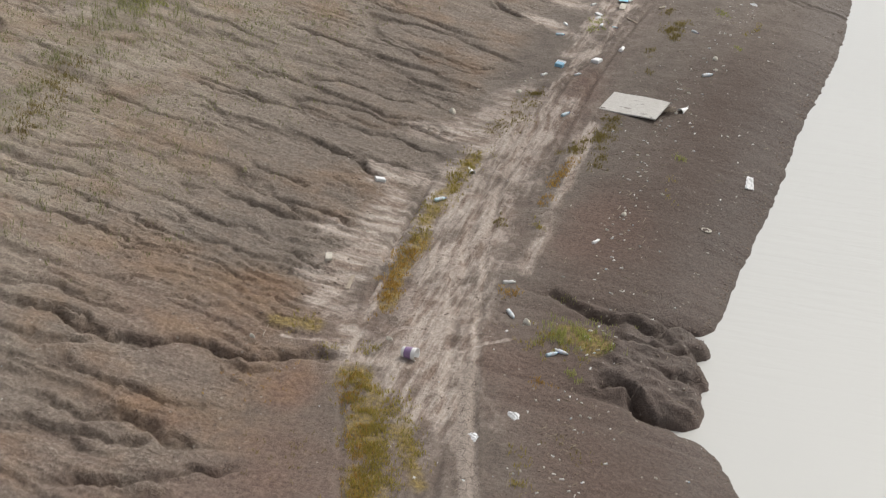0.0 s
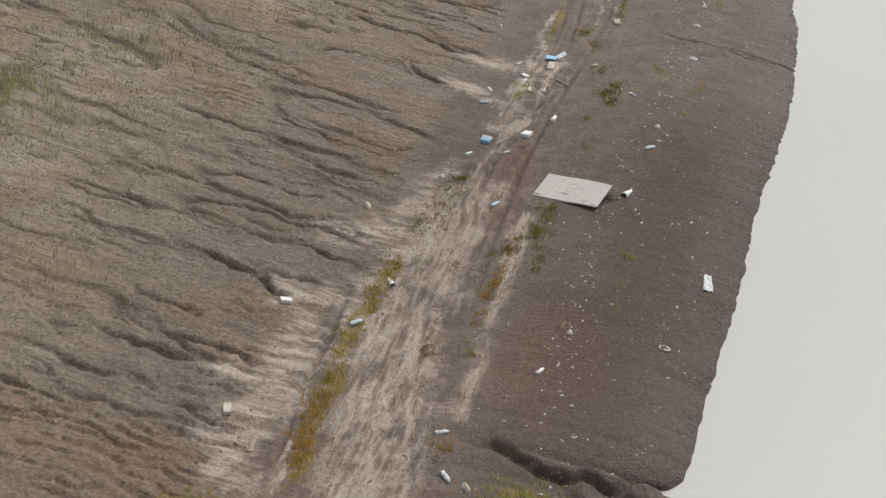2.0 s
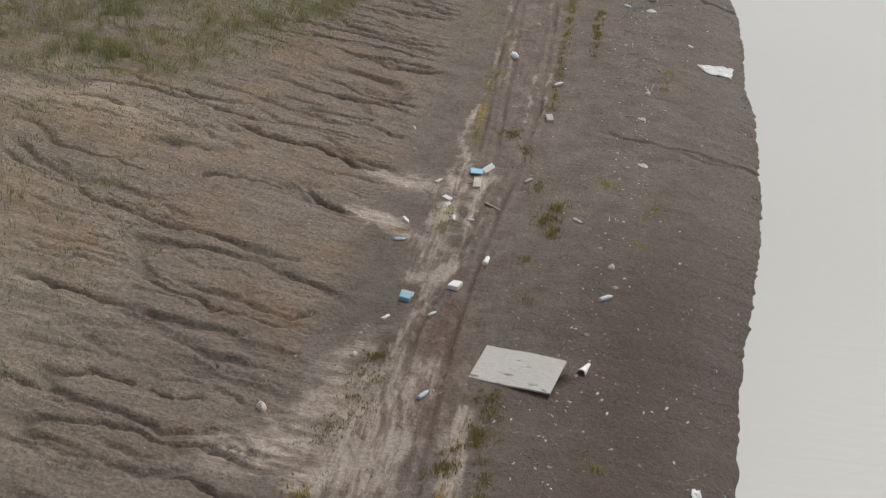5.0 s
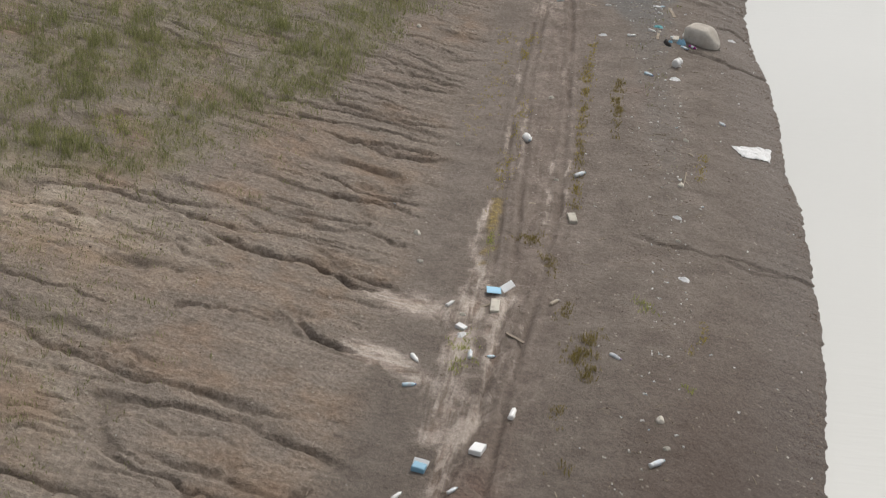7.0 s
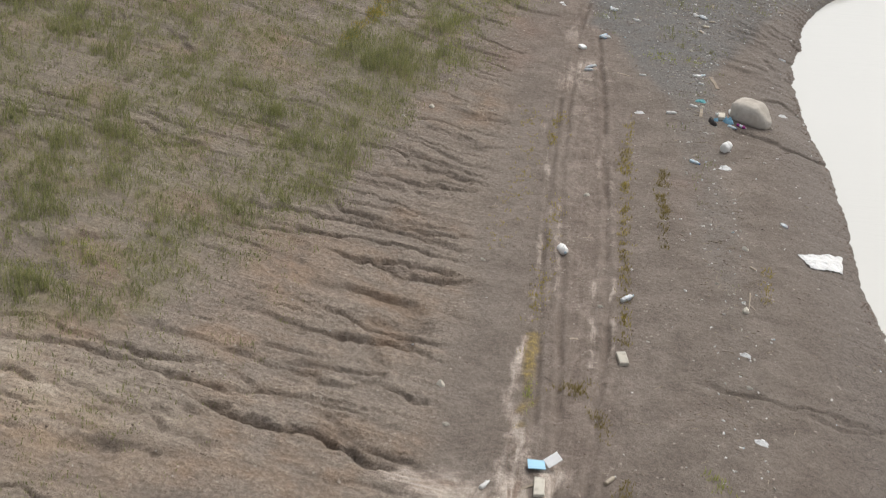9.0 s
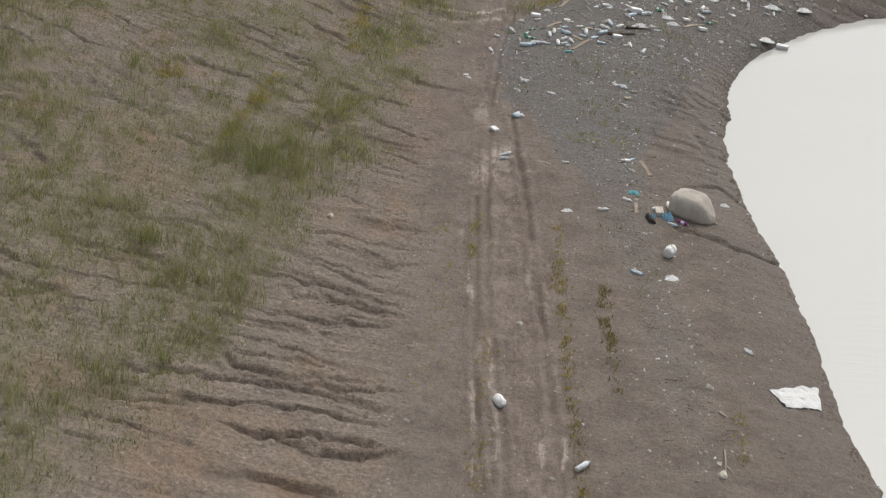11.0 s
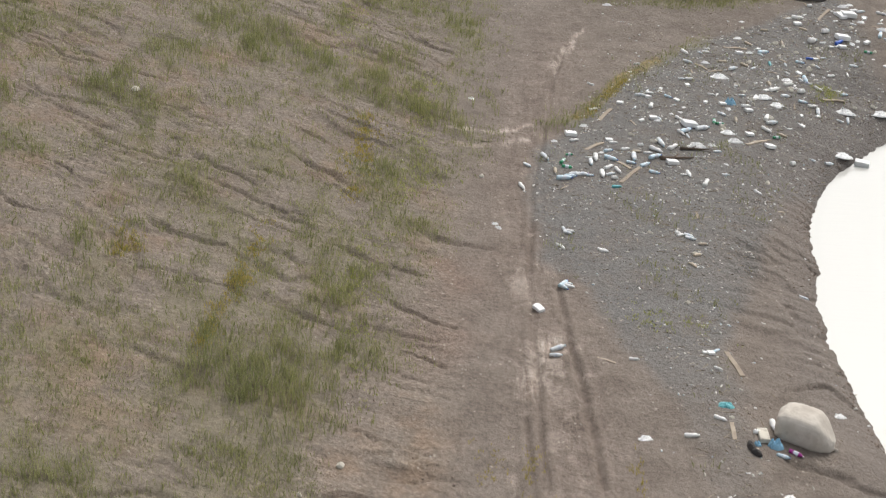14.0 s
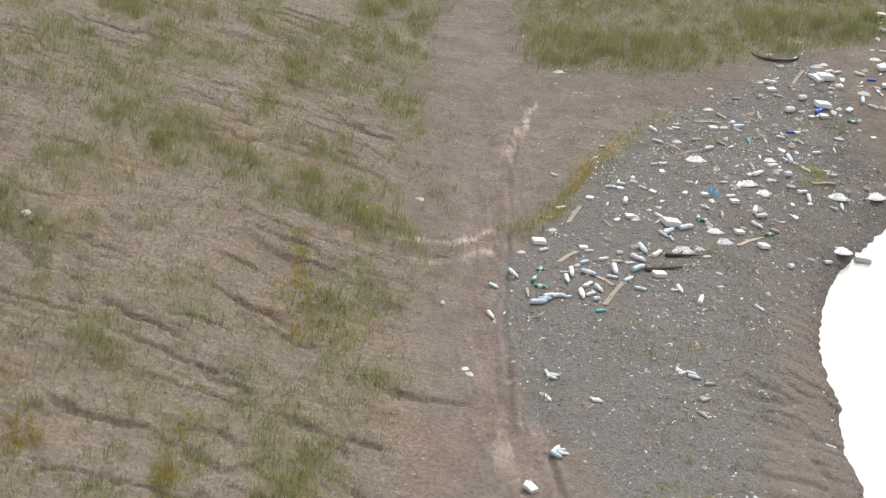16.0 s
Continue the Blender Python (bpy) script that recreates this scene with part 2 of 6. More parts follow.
# thin pale rivulets between the ruts
THREADS = [
    [(-0.35, 31.5), (-0.1, 33.5), (0.02, 35.0), (0.05, 36.8)], [(0.42, 32.0), (0.45, 34.0), (0.42, 36.5), (0.40, 38.0)], [(0.57, 40.2), (0.54, 42.4), (0.48, 45.0), (0.40, 49.0)],
    [(0.86, 40.4), (0.82, 44.0), (0.70, 48.0)], [(-0.62, 41.5), (-0.58, 44.0), (-0.57, 46.9), (-0.75, 49.0), (-0.9, 50.8)], [(-0.14, 41.0), (-0.22, 44.0), (-0.42, 47.5)],
    [(-0.9, 16.5), (-1.05, 18.0), (-1.35, 20.0), (-1.5, 22.5)], [(0.7, 16.8), (0.1, 19.0), (-0.3, 21.5), (-0.5, 25.0), (-0.45, 29.0)], [(0.3, 18.0), (-0.2, 20.5), (-0.75, 24.0), (-0.8, 27.5)],
    [(-2.05, 16.6), (-1.21, 16.9), (-0.77, 16.4), (0.4, 16.8), (1.04, 17.6), (1.44, 18.0)], [(-2.6, 18.75), (-1.87, 18.75), (-1.42, 18.1), (-1.15, 17.0)], [(-0.4, 57.0), (-0.2, 60.0), (0.2, 64.0), (0.8, 68.0)],
    [(0.9, 17.6), (0.55, 19.2), (0.2, 21.5), (0.1, 23.5)], [(-0.1, 17.2), (-0.5, 19.5), (-0.8, 21.8)], [(0.1, 52.0), (0.25, 54.5), (0.2, 56.5)],
]
# mossy strips of low yellow growth: half width and course
MOSS = [
    (0.30, [(-0.64, 16.02), (-0.1, 15.16), (0.3, 13.98), (0.75, 12.6)]), (0.16, [(0.3, 15.2), (0.85, 14.2), (1.2, 13.4)]), (0.17, [(-1.06, 21.2), (-1.02, 19.42), (-0.78, 18.36)]),
    (0.14, [(-1.2, 21.6), (-1.15, 23.6), (-1.08, 25.4)]), (0.30, [(2.15, 18.7), (2.6, 18.7), (2.9, 18.4)]), (0.20, [(-2.3, 17.0), (-1.75, 17.2)]),
    (0.12, [(-0.45, 38.2), (-0.42, 39.6), (-0.45, 41.0)]),
    (0.16, [(1.0, 64.6), (2.2, 67.0), (3.2, 68.6)]),
]
# a band of dried, cracked silt in the old wheel track
DRIED = (0.14, [(1.07, 16.95), (1.23, 16.26), (1.42, 15.4), (2.05, 13.3), (2.5, 11.8)])


def shore_x(y):
    return np.interp(y, SY, SX) + 0.16 * (fbm(y * 1.1, y * 0.0 + 3.3, 5, 4) - 0.5) + (0.05 + 0.02 * smooth(30, 36, y)) * (vnoise(y * 7.0, y * 0.0 + 1.7, 6) - 0.5) + 0.02 * smooth(30, 36, y) * (vnoise(y * 17.0, y * 0.0 + 4.2, 7) - 0.5)


def from_shore(x, y):
    slope = (np.interp(y + 0.8, SY, SX) - np.interp(y - 0.8, SY, SX)) / 1.6
    return (shore_x(y) - x) / np.sqrt(1 + slope * slope)


def bank_part(x):
    return smooth(-1.4, -2.4, x)


def grass_part(x, y):
    """How much grass stands at a place: the bank's sward, its lower edge, and the meadow past the bend."""
    wob = 1.6 * (fbm(x * 0.45, y * 0.45, 40, 4) - 0.5)
    edge = np.interp(y, [10, 28, 33, 36, 38.5, 41, 46, 50, 54, 58, 63, 70, 80], [-9.8, -10.2, -10.4, -9.6, -6.4, -5.1, -4.3, -3.7, -2.4, -1.75, -1.3, -0.6, 0.6])
    sward = smooth(0.35, -0.8, x - edge + wob) * smooth(34.5, 37.5, y + wob)
    hedge = np.exp(-((x + 9.35 + 0.07 * (y - 19)) / 0.55) ** 2) * smooth(31, 29, y) * 0.6
    meadow = smooth(72.2, 73.4, y - 0.42 * np.maximum(0, x - 5.5) + wob * 0.5) * smooth(1.3, 2.2, x + wob * 0.4)
    fringe = np.exp(-((y - np.interp(x, [0.0, 1.0, 2.25, 3.9, 4.9], [63.9, 64.6, 67.0, 69.4, 70.5])) / 0.45) ** 2) * smooth(-0.1, 0.3, x) * smooth(5.3, 4.6, x)
    thin = 0.32 * smooth(-4.0, -7.5, x) * smooth(14, 20, y)
    patchy = 0.50 + 0.60 * smooth(0.36, 0.64, fbm(x * 1.3, y * 0.7, 44, 4))
    sward = sward * (1 - smooth(50, 55, y) * (0.08 + 0.45 * smooth(0.42, 0.62, fbm(x * 0.7, y * 0.45, 46, 3))))
    return np.clip(np.maximum.reduce([sward * patchy, hedge, meadow, 0.7 * fringe, thin * patchy]), 0, 1)


def gravel_part(x, y):
    wob = 0.9 * (fbm(x * 0.8, y * 0.8, 50, 4) - 0.5)
    left = np.interp(y, [38, 43, 47, 50.7, 52.7, 54.4, 55.5, 56.8, 57.8, 59.2, 60.9, 62.7, 64.6, 67.3, 70.4, 71.7, 75, 80], [3.0, 2.9, 2.25, 2.1, 1.9, 1.2, 0.95, 0.65, -0.05, -0.2, -0.2, 0.05, 0.9, 2.3, 4.7, 6.3, 9.5, 13.0])
    right = np.interp(y, [38, 46.4, 52, 54.6, 56, 58.7, 61.8, 65], [3.2, 3.0, 2.8, 2.9, 3.2, 4.0, 5.2, 9.0])
    m = smooth(-0.2, 0.25, x - left + wob * 0.6) * smooth(0.35, -0.2, x - right + wob) * (0.25 * smooth(38, 46, y) + 0.75 * smooth(50, 56, y))
    return m * smooth(82, 78, y - 0.3 * x)


def land(x, y, fine=True):
    """Height of the ground and its masks, for arrays of places."""
    x, y = np.asarray(x, float), np.asarray(y, float)
    d = from_shore(x, y)
    flat = 0.62 + 0.035 * np.clip(y - 50, 0, 60)
    z = np.where(d > 0, flat * (1 - np.exp(-np.maximum(d, 0) / 1.5)), np.maximum(0.35 * d, -1.2))
    z = z + 0.05 * smooth(0.0, 0.07, d) - 0.02
    s = np.clip((-1.6 - x) / 0.35, -40, 400)
    rise = 0.35 * np.where(s > 30, s, np.log1p(np.exp(np.minimum(s, 30))))
    z = z + 0.2 * np.where(rise > 12, 12 + (rise - 12) * 0.35, rise)
    z = z + 0.09 * np.exp(-(((x - 1.65) / 0.6) ** 2 + ((y - 29.75) / 0.22) ** 2))
    onland = smooth(0.02, 0.3, d)
    bank = bank_part(x)
    grass = grass_part(x, y)
    gravel = gravel_part(x, y)
    # swells and clods
    z = z + onland * (0.10 * (fbm(x * 0.35, y * 0.35, 1, 3) - 0.5) + 0.035 * (fbm(x * 2.1, y * 2.1, 2, 4) - 0.5) + 0.018 * (fbm(x * 7, y * 7, 3, 2) - 0.5))
    # wandering coordinates for everything that water has cut
    wx = x + 0.30 * (fbm(x * 1.7, y * 1.7, 11, 3) - 0.5)
    wy = y + 0.42 * (fbm(x * 1.5, y * 1.5, 12, 3) - 0.5) + 0.20 * (fbm(x * 5, y * 5, 13, 3) - 0.5)
    # the rugged spit between two ravines
    spit = smooth(2.6, 3.4, x) * smooth(16.9, 17.3, y) * smooth(20.0, 19.7, y)
    z = z + spit * smooth(0.0, 0.22, d) * (0.12 + 0.26 * (fbm(x * 1.6, y * 2.6, 15, 4) - 0.42) + 0.16 * (fbm(x * 5, y * 7, 16, 3) - 0.5))
    cut = np.zeros_like(z)
    # fine rills down the bank
    bare = bank * (1 - 0.6 * grass)
    far = 1 - 0.2 * smooth(49, 53, y)
    ww = wy + 0.65 * (fbm(x * 0.7, y * 0.6, 14, 3) - 0.5) + 0.38 * smooth(49, 56, y) * (x + 2)
    for k, (fx, fy, deep, lo) in enumerate([(0.30, 1.7, 0.13, 0.83), (0.5, 3.8, 0.075, 0.80), (0.9, 8.5, 0.018, 0.70)]):
        r = 1 - np.abs(2 * vnoise(wx * fx + 3.1 * k, ww * fy, 20 + k) - 1)
        room = smooth(0.35, 0.6, fbm(x * 0.5 + 7 * k, y * 0.9, 24 + k, 2))
        cut = np.maximum(cut, bare * far * deep * room * smooth(lo, 1.0, r))
    z = z + bare * 0.05 * (fbm(wx * 0.5, ww * 2.4, 30, 3) - 0.5)
    # ripples of small slumps by the water
    beach = smooth(2.6, 1.2, d) * smooth(54.5, 56, y) * smooth(61, 59.5, y) * (1 - bank)
    cut = np.maximum(cut, beach * 0.05 * smooth(0.62, 0.95, 1 - np.abs(2 * vnoise(wx * 1.2, wy * 4.2, 33) - 1)))
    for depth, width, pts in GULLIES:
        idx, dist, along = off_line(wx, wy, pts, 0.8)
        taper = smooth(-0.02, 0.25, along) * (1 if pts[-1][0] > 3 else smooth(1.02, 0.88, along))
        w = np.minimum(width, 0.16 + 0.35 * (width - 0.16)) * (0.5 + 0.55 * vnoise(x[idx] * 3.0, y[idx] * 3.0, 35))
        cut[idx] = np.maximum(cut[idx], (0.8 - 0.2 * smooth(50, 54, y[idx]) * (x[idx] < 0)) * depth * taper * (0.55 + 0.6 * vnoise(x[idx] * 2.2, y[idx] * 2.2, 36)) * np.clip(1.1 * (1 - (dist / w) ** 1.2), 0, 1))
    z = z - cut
    rut = np.zeros_like(z)
    for depth, width, pts in RUTS:
        idx, dist, along = off_line(x + 0.13 * (fbm(x * 1.2, y * 0.9, 37, 4) - 0.5), y, pts, 0.8)
        lift = (1.7 * smooth(0.3, 0.75, fbm(x[idx] * 2.0, y[idx] * 0.9, 38, 3)) - 0.35) * (1 - 0.75 * smooth(56.5, 58.5, y[idx]))
        z[idx] -= depth * (0.6 + 0.8 * lift) * np.exp(-((dist / width) ** 2)) - 0.018 * np.exp(-(((dist - 2.0 * width) / (0.8 * width)) ** 2))
        rut[idx] = np.maximum(rut[idx], np.clip(lift, 0, 1) * np.exp(-((dist / (1.15 * width)) ** 2)))
    silt = np.zeros_like(z)
    for width, pts in SILT:
        idx, dist, along = off_line(x + 0.35 * (fbm(x * 1.6, y * 1.0, 60, 3) - 0.5), y + 0.35 * (fbm(x * 1.6, y * 1.6, 61, 3) - 0.5), pts, 1.6)
        silt[idx] = np.maximum(silt[idx], smooth(2.0, 0.1, dist / width) * (0.65 + 0.45 * smooth(0.36, 0.58, fbm(x[idx] * 1.3, y[idx] * 1.0, 62, 3))) * smooth(-0.1, 0.12, along + 0.1))
    for pts in THREADS:
        idx, dist, along = off_line(x + 0.22 * (fbm(x * 2.2, y * 1.6, 67, 3) - 0.5), y, pts, 0.5)
        silt[idx] = np.maximum(silt[idx], np.where(y[idx] < 28, 1.3, 0.62) * smooth(0.07, 0.02, dist) * smooth(0.3, 0.5, fbm(x[idx] * 2, y[idx] * 1.3, 68, 2)))
    silt = silt * (1 - 0.35 * smooth(40, 56, y))
    # streaks along the track and braids in the silt
    churn = np.exp(-((x - np.interp(y, [12, 16, 20, 26, 32, 40, 50, 57, 62, 68, 74], [1.2, 0.6, -0.1, -0.1, 0.2, 0.35, 0.2, -0.3, -0.3, 0.6, 1.4])) / 0.9) ** 2) * smooth(74, 66, y)
    z = z + churn * (0.03 * (fbm(x * 5.5, y * 1.1, 63, 3) - 0.5) + 0.035 * (fbm(x * 6, y * 6, 66, 3) - 0.5))
    braid = vnoise(wx * 5.0 + 1.5 * vnoise(x * 1.5, y * 1.5, 65), wy * 1.3, 64)
    z = z - silt * 0.016 * smooth(0.72, 1.0, 1 - np.abs(2 * braid - 1))
    moss = np.zeros_like(z)
    for width, pts in MOSS:
        idx, dist, along = off_line(x + 0.25 * (fbm(x * 2.5, y * 2.0, 71, 3) - 0.5), y + 0.3 * (fbm(x * 2.5, y * 2.0, 72, 3) - 0.5), pts, 0.8)
        moss[idx] = np.maximum(moss[idx], smooth(1.3, 0.5, dist / width) * smooth(0.25, 0.5, fbm(x[idx] * 3.5, y[idx] * 3.0, 73, 3)))
    dried = np.zeros_like(z)
    idx, dist, along = off_line(x + 0.1 * (fbm(x * 2.0, y * 1.5, 74, 3) - 0.5), y, DRIED[1], 0.6)
    dried[idx] = smooth(1.25, 0.85, dist / DRIED[0])
    pale = np.maximum(smooth(-3.5, -9.0, x) * smooth(35, 29, y) * 1.0, np.exp(-(((x + 8.2) / 2.6) ** 2 + ((y - 36.2) / 1.6) ** 2)))
    red = 0.45 * smooth(27, 16, y) + 0.22 * np.exp(-(((x + 3.0) / 1.6) ** 2 + ((y - 43.5) / 5.0) ** 2)) + 0.5 * churn * smooth(20, 26, y) * smooth(36, 31, y)
    for cx, cy, rx, ry in ((-2.9, 17.9, 0.9, 0.7), (-1.4, 15.2, 0.7, 1.1), (-3.0, 13.5, 1.6, 0.7), (2.2, 22.5, 1.2, 3.0), (-2.2, 55.0, 1.4, 4.5), (2.2, 47.5, 0.8, 6.0)):
        red = np.maximum(red, (0.8 if cy < 30 else 0.45) * np.exp(-(((x - cx) / rx) ** 2 + ((y - cy) / ry) ** 2)))
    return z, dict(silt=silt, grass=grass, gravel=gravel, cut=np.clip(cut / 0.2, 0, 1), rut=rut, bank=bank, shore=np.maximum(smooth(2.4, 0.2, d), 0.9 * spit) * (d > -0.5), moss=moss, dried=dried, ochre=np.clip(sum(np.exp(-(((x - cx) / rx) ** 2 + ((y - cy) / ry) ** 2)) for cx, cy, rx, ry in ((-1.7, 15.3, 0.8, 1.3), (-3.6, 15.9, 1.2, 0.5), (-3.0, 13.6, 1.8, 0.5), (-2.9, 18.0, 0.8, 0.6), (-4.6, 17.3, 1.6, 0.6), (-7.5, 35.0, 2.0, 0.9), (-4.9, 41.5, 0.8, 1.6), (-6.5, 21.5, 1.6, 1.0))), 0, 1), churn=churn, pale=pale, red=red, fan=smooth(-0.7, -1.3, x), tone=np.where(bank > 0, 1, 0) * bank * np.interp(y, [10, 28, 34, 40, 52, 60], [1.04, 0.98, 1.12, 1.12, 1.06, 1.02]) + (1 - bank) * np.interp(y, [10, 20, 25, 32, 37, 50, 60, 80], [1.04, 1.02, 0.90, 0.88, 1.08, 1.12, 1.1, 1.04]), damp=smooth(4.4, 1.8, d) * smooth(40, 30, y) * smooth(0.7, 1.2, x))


def height(x, y):
    return float(land(np.array([x]), np.array([y]))[0][0])


# ---- materials ----
class Nodes:
    def __init__(self, name):
        self.mat = bpy.data.materials.new(name)
        self.mat.use_nodes = True
        self.tree = self.mat.node_tree
        self.bsdf = self.tree.nodes["Principled BSDF"]

    def node(self, kind, **given):
        n = self.tree.nodes.new(kind)
        for key, value in given.items():
            n.inputs[key].default_value = value
        return n

    def link(self, a, b):
        self.tree.links.new(a, b)

    def attr(self, name):
        n = self.tree.nodes.new("ShaderNodeAttribute")
        n.attribute_name = name
        return n.outputs["Fac"]

    def coords(self, scale=(1, 1, 1), seed=0.0):
        tc = self.tree.nodes.new("ShaderNodeTexCoord")
        m = self.tree.nodes.new("ShaderNodeMapping")
        m.inputs["Scale"].default_value = scale
        m.inputs["Location"].default_value = (seed, seed * 0.7, seed * 0.3)
        self.link(tc.outputs["Object"], m.inputs["Vector"])
        return m.outputs["Vector"]

    def noise(self, scale, detail=4, stretch=(1, 1, 1), seed=0.0, rough=0.55, distort=0.0):
        n = self.node("ShaderNodeTexNoise", Scale=scale, Detail=detail, Roughness=rough, Distortion=distort)
        self.link(self.coords(stretch, seed), n.inputs["Vector"])
        return n.outputs["Fac"]

    def ramp(self, value, lo, hi, a=0.0, b=1.0):
        n = self.tree.nodes.new("ShaderNodeMapRange")
        n.interpolation_type = "SMOOTHSTEP"
        for key, v in zip(("From Min", "From Max", "To Min", "To Max"), (lo, hi, a, b)):
            n.inputs[key].default_value = v
        self.link(value, n.inputs["Value"])
        return n.outputs["Result"]

    def math(self, op, a, b):
        n = self.tree.nodes.new("ShaderNodeMath")
        n.operation = op
        for k, v in enumerate((a, b)):
            if isinstance(v, (int, float)):
                n.inputs[k].default_value = v
            else:
                self.link(v, n.inputs[k])
        return n.outputs["Value"]

    def mix(self, fac, a, b, blend="MIX"):
        n = self.tree.nodes.new("ShaderNodeMix")
        n.data_type, n.blend_type = "RGBA", blend
        for socket, v in ((n.inputs["Factor"], fac), (n.inputs["A"], a), (n.inputs["B"], b)):
            if isinstance(v, (int, float)):
                socket.default_value = v
            elif isinstance(v, tuple):
                socket.default_value = (*v, 1)
            else:
                self.link(v, socket)
        return n.outputs["Result"]

    def bump(self, height_socket, strength, distance, before=None):
        n = self.node("ShaderNodeBump", Strength=strength, Distance=distance)
        self.link(height_socket, n.inputs["Height"])
        if before is not None:
            self.link(before, n.inputs["Normal"])
        return n.outputs["Normal"]

    def done(self, colour=None, rough=0.9, normal=None, spec=0.3, **more):
        if colour is not None:
            if isinstance(colour, tuple):
                self.bsdf.inputs["Base Color"].default_value = (*colour, 1)
            else:
                self.link(colour, self.bsdf.inputs["Base Color"])
        if isinstance(rough, (int, float)):
            self.bsdf.inputs["Roughness"].default_value = rough
        else:
            self.link(rough, self.bsdf.inputs["Roughness"])
        if normal is not None:
            self.link(normal, self.bsdf.inputs["Normal"])
        self.bsdf.inputs["Specular IOR Level"].default_value = spec
        for key, value in more.items():
            self.bsdf.inputs[key.replace("_", " ")].default_value = value
        return self.mat


def ground_material():
    n = Nodes("eroded_mud")
    big = n.noise(0.35, 5, seed=3)
    mid = n.noise(1.6, 6, seed=9, rough=0.65)
    fine = n.noise(14, 5, seed=1, rough=0.7)
    grain = n.noise(70, 3, seed=2, rough=0.7)
    streak = n.noise(1.0, 6, (0.9, 4.5, 1), 5, 0.7, 0.6)
    along = n.noise(1.0, 6, (7.0, 0.8, 1), 6, 0.7, 0.3)
    mud = n.mix(n.ramp(mid, 0.3, 0.7), (0.144, 0.119, 0.099), (0.202, 0.171, 0.145))
    red = n.mix(n.ramp(fine, 0.3, 0.7), (0.158, 0.106, 0.083), (0.215, 0.150, 0.120))
    col = n.mix(n.ramp(n.math("ADD", n.attr("red"), n.math("MULTIPLY", n.math("SUBTRACT", big, 0.5), 1.4)), 0.2, 0.8), mud, red)
    # the bank: paler crust on its ridges, drier towards its top
    crust = n.mix(n.ramp(fine, 0.35, 0.65), (0.200, 0.163, 0.131), (0.305, 0.256, 0.207))
    col = n.mix(n.math("MULTIPLY", n.attr("bank"), n.ramp(streak, 0.38, 0.70, 0.22, 0.75)), col, crust)
    chalk = n.mix(n.ramp(streak, 0.3, 0.7), (0.265, 0.215, 0.165), (0.430, 0.370, 0.300))
    col = n.mix(n.math("MULTIPLY", n.attr("pale"), n.ramp(mid, 0.3, 0.65, 0.35, 0.95)), col, chalk)
    rust = n.mix(n.ramp(mid, 0.3, 0.7), (0.235, 0.125, 0.060), (0.30, 0.19, 0.105))
    col = n.mix(n.math("MULTIPLY", n.attr("bank"), n.ramp(n.noise(0.55, 5, seed=23, rough=0.65), 0.46, 0.72, 0, 0.36)), col, rust)
    col = n.mix(n.math("MULTIPLY", n.attr("ochre"), n.ramp(mid, 0.35, 0.65, 0.1, 0.45)), col, rust)
    # silt
    wash = n.mix(n.attr("fan"), along, streak)
    silt = n.mix(n.ramp(wash, 0.36, 0.62), (0.250, 0.188, 0.148), (0.520, 0.452, 0.392))
    col = n.mix(n.ramp(n.math("ADD", n.math("MULTIPLY", n.attr("silt"), 0.9), n.math("ADD", n.math("MULTIPLY", n.math("SUBTRACT", wash, 0.5), 0.9), n.math("MULTIPLY", n.math("SUBTRACT", mid, 0.5), 0.9))), 0.25, 0.95, 0, 0.95), col, silt)
    churn = n.mix(n.ramp(along, 0.4, 0.65), (0.125, 0.080, 0.064), (0.270, 0.210, 0.172))
    col = n.mix(n.math("MULTIPLY", n.attr("churn"), n.ramp(n.attr("silt"), 0.1, 0.6, 0.26, 0.18)), col, churn)
    braid = n.ramp(n.noise(1.5, 6, (1.3, 0.8, 1), 41, 0.6, 1.6), 0.50, 0.60)
    col = n.mix(n.math("MULTIPLY", n.math("MULTIPLY", n.math("ADD", n.math("MULTIPLY", n.attr("churn"), 0.3), n.attr("silt")), 0.5), braid), col, (0.470, 0.400, 0.345))
    col = n.mix(n.math("MULTIPLY", n.attr("rut"), n.ramp(mid, 0.35, 0.65, 0.05, 0.5)), col, (0.118, 0.090, 0.074))
    # grey shingle of chips and stones
    stone = n.node("ShaderNodeTexVoronoi", Scale=26.0)
    n.link(n.coords(), stone.inputs["Vector"])
    split = n.node("ShaderNodeSeparateColor")
    n.link(stone.outputs["Color"], split.inputs["Color"])
    shingle = n.mix(n.ramp(split.outputs["Red"], 0.2, 0.95), (0.136, 0.130, 0.122), (0.174, 0.167, 0.158))
    shingle = n.mix(n.ramp(split.outputs["Green"], 0.993, 0.996), shingle, (0.40, 0.38, 0.34))
    col = n.mix(n.math("MULTIPLY", n.attr("gravel"), n.ramp(mid, 0.25, 0.6, 0.45, 1.0)), col, shingle)
    col = n.mix(n.math("MULTIPLY", n.attr("damp"), 0.72), col, (0.116, 0.083, 0.068))
    # damp grey-brown margin by the water
    col = n.mix(n.math("MULTIPLY", n.attr("shore"), n.ramp(mid, 0.3, 0.7, 0.25, 0.7)), col, (0.125, 0.104, 0.090))
    # litter of dead stalks and pale flecks
    fleck = n.node("ShaderNodeTexVoronoi", Scale=11.0)
    n.link(n.coords(seed=4.0), fleck.inputs["Vector"])
    fs = n.node("ShaderNodeSeparateColor")
    n.link(fleck.outputs["Color"], fs.inputs["Color"])
    spot = n.math("MULTIPLY", n.ramp(fs.outputs["Blue"], 0.955, 0.96), n.ramp(fleck.outputs["Distance"], 0.30, 0.22))
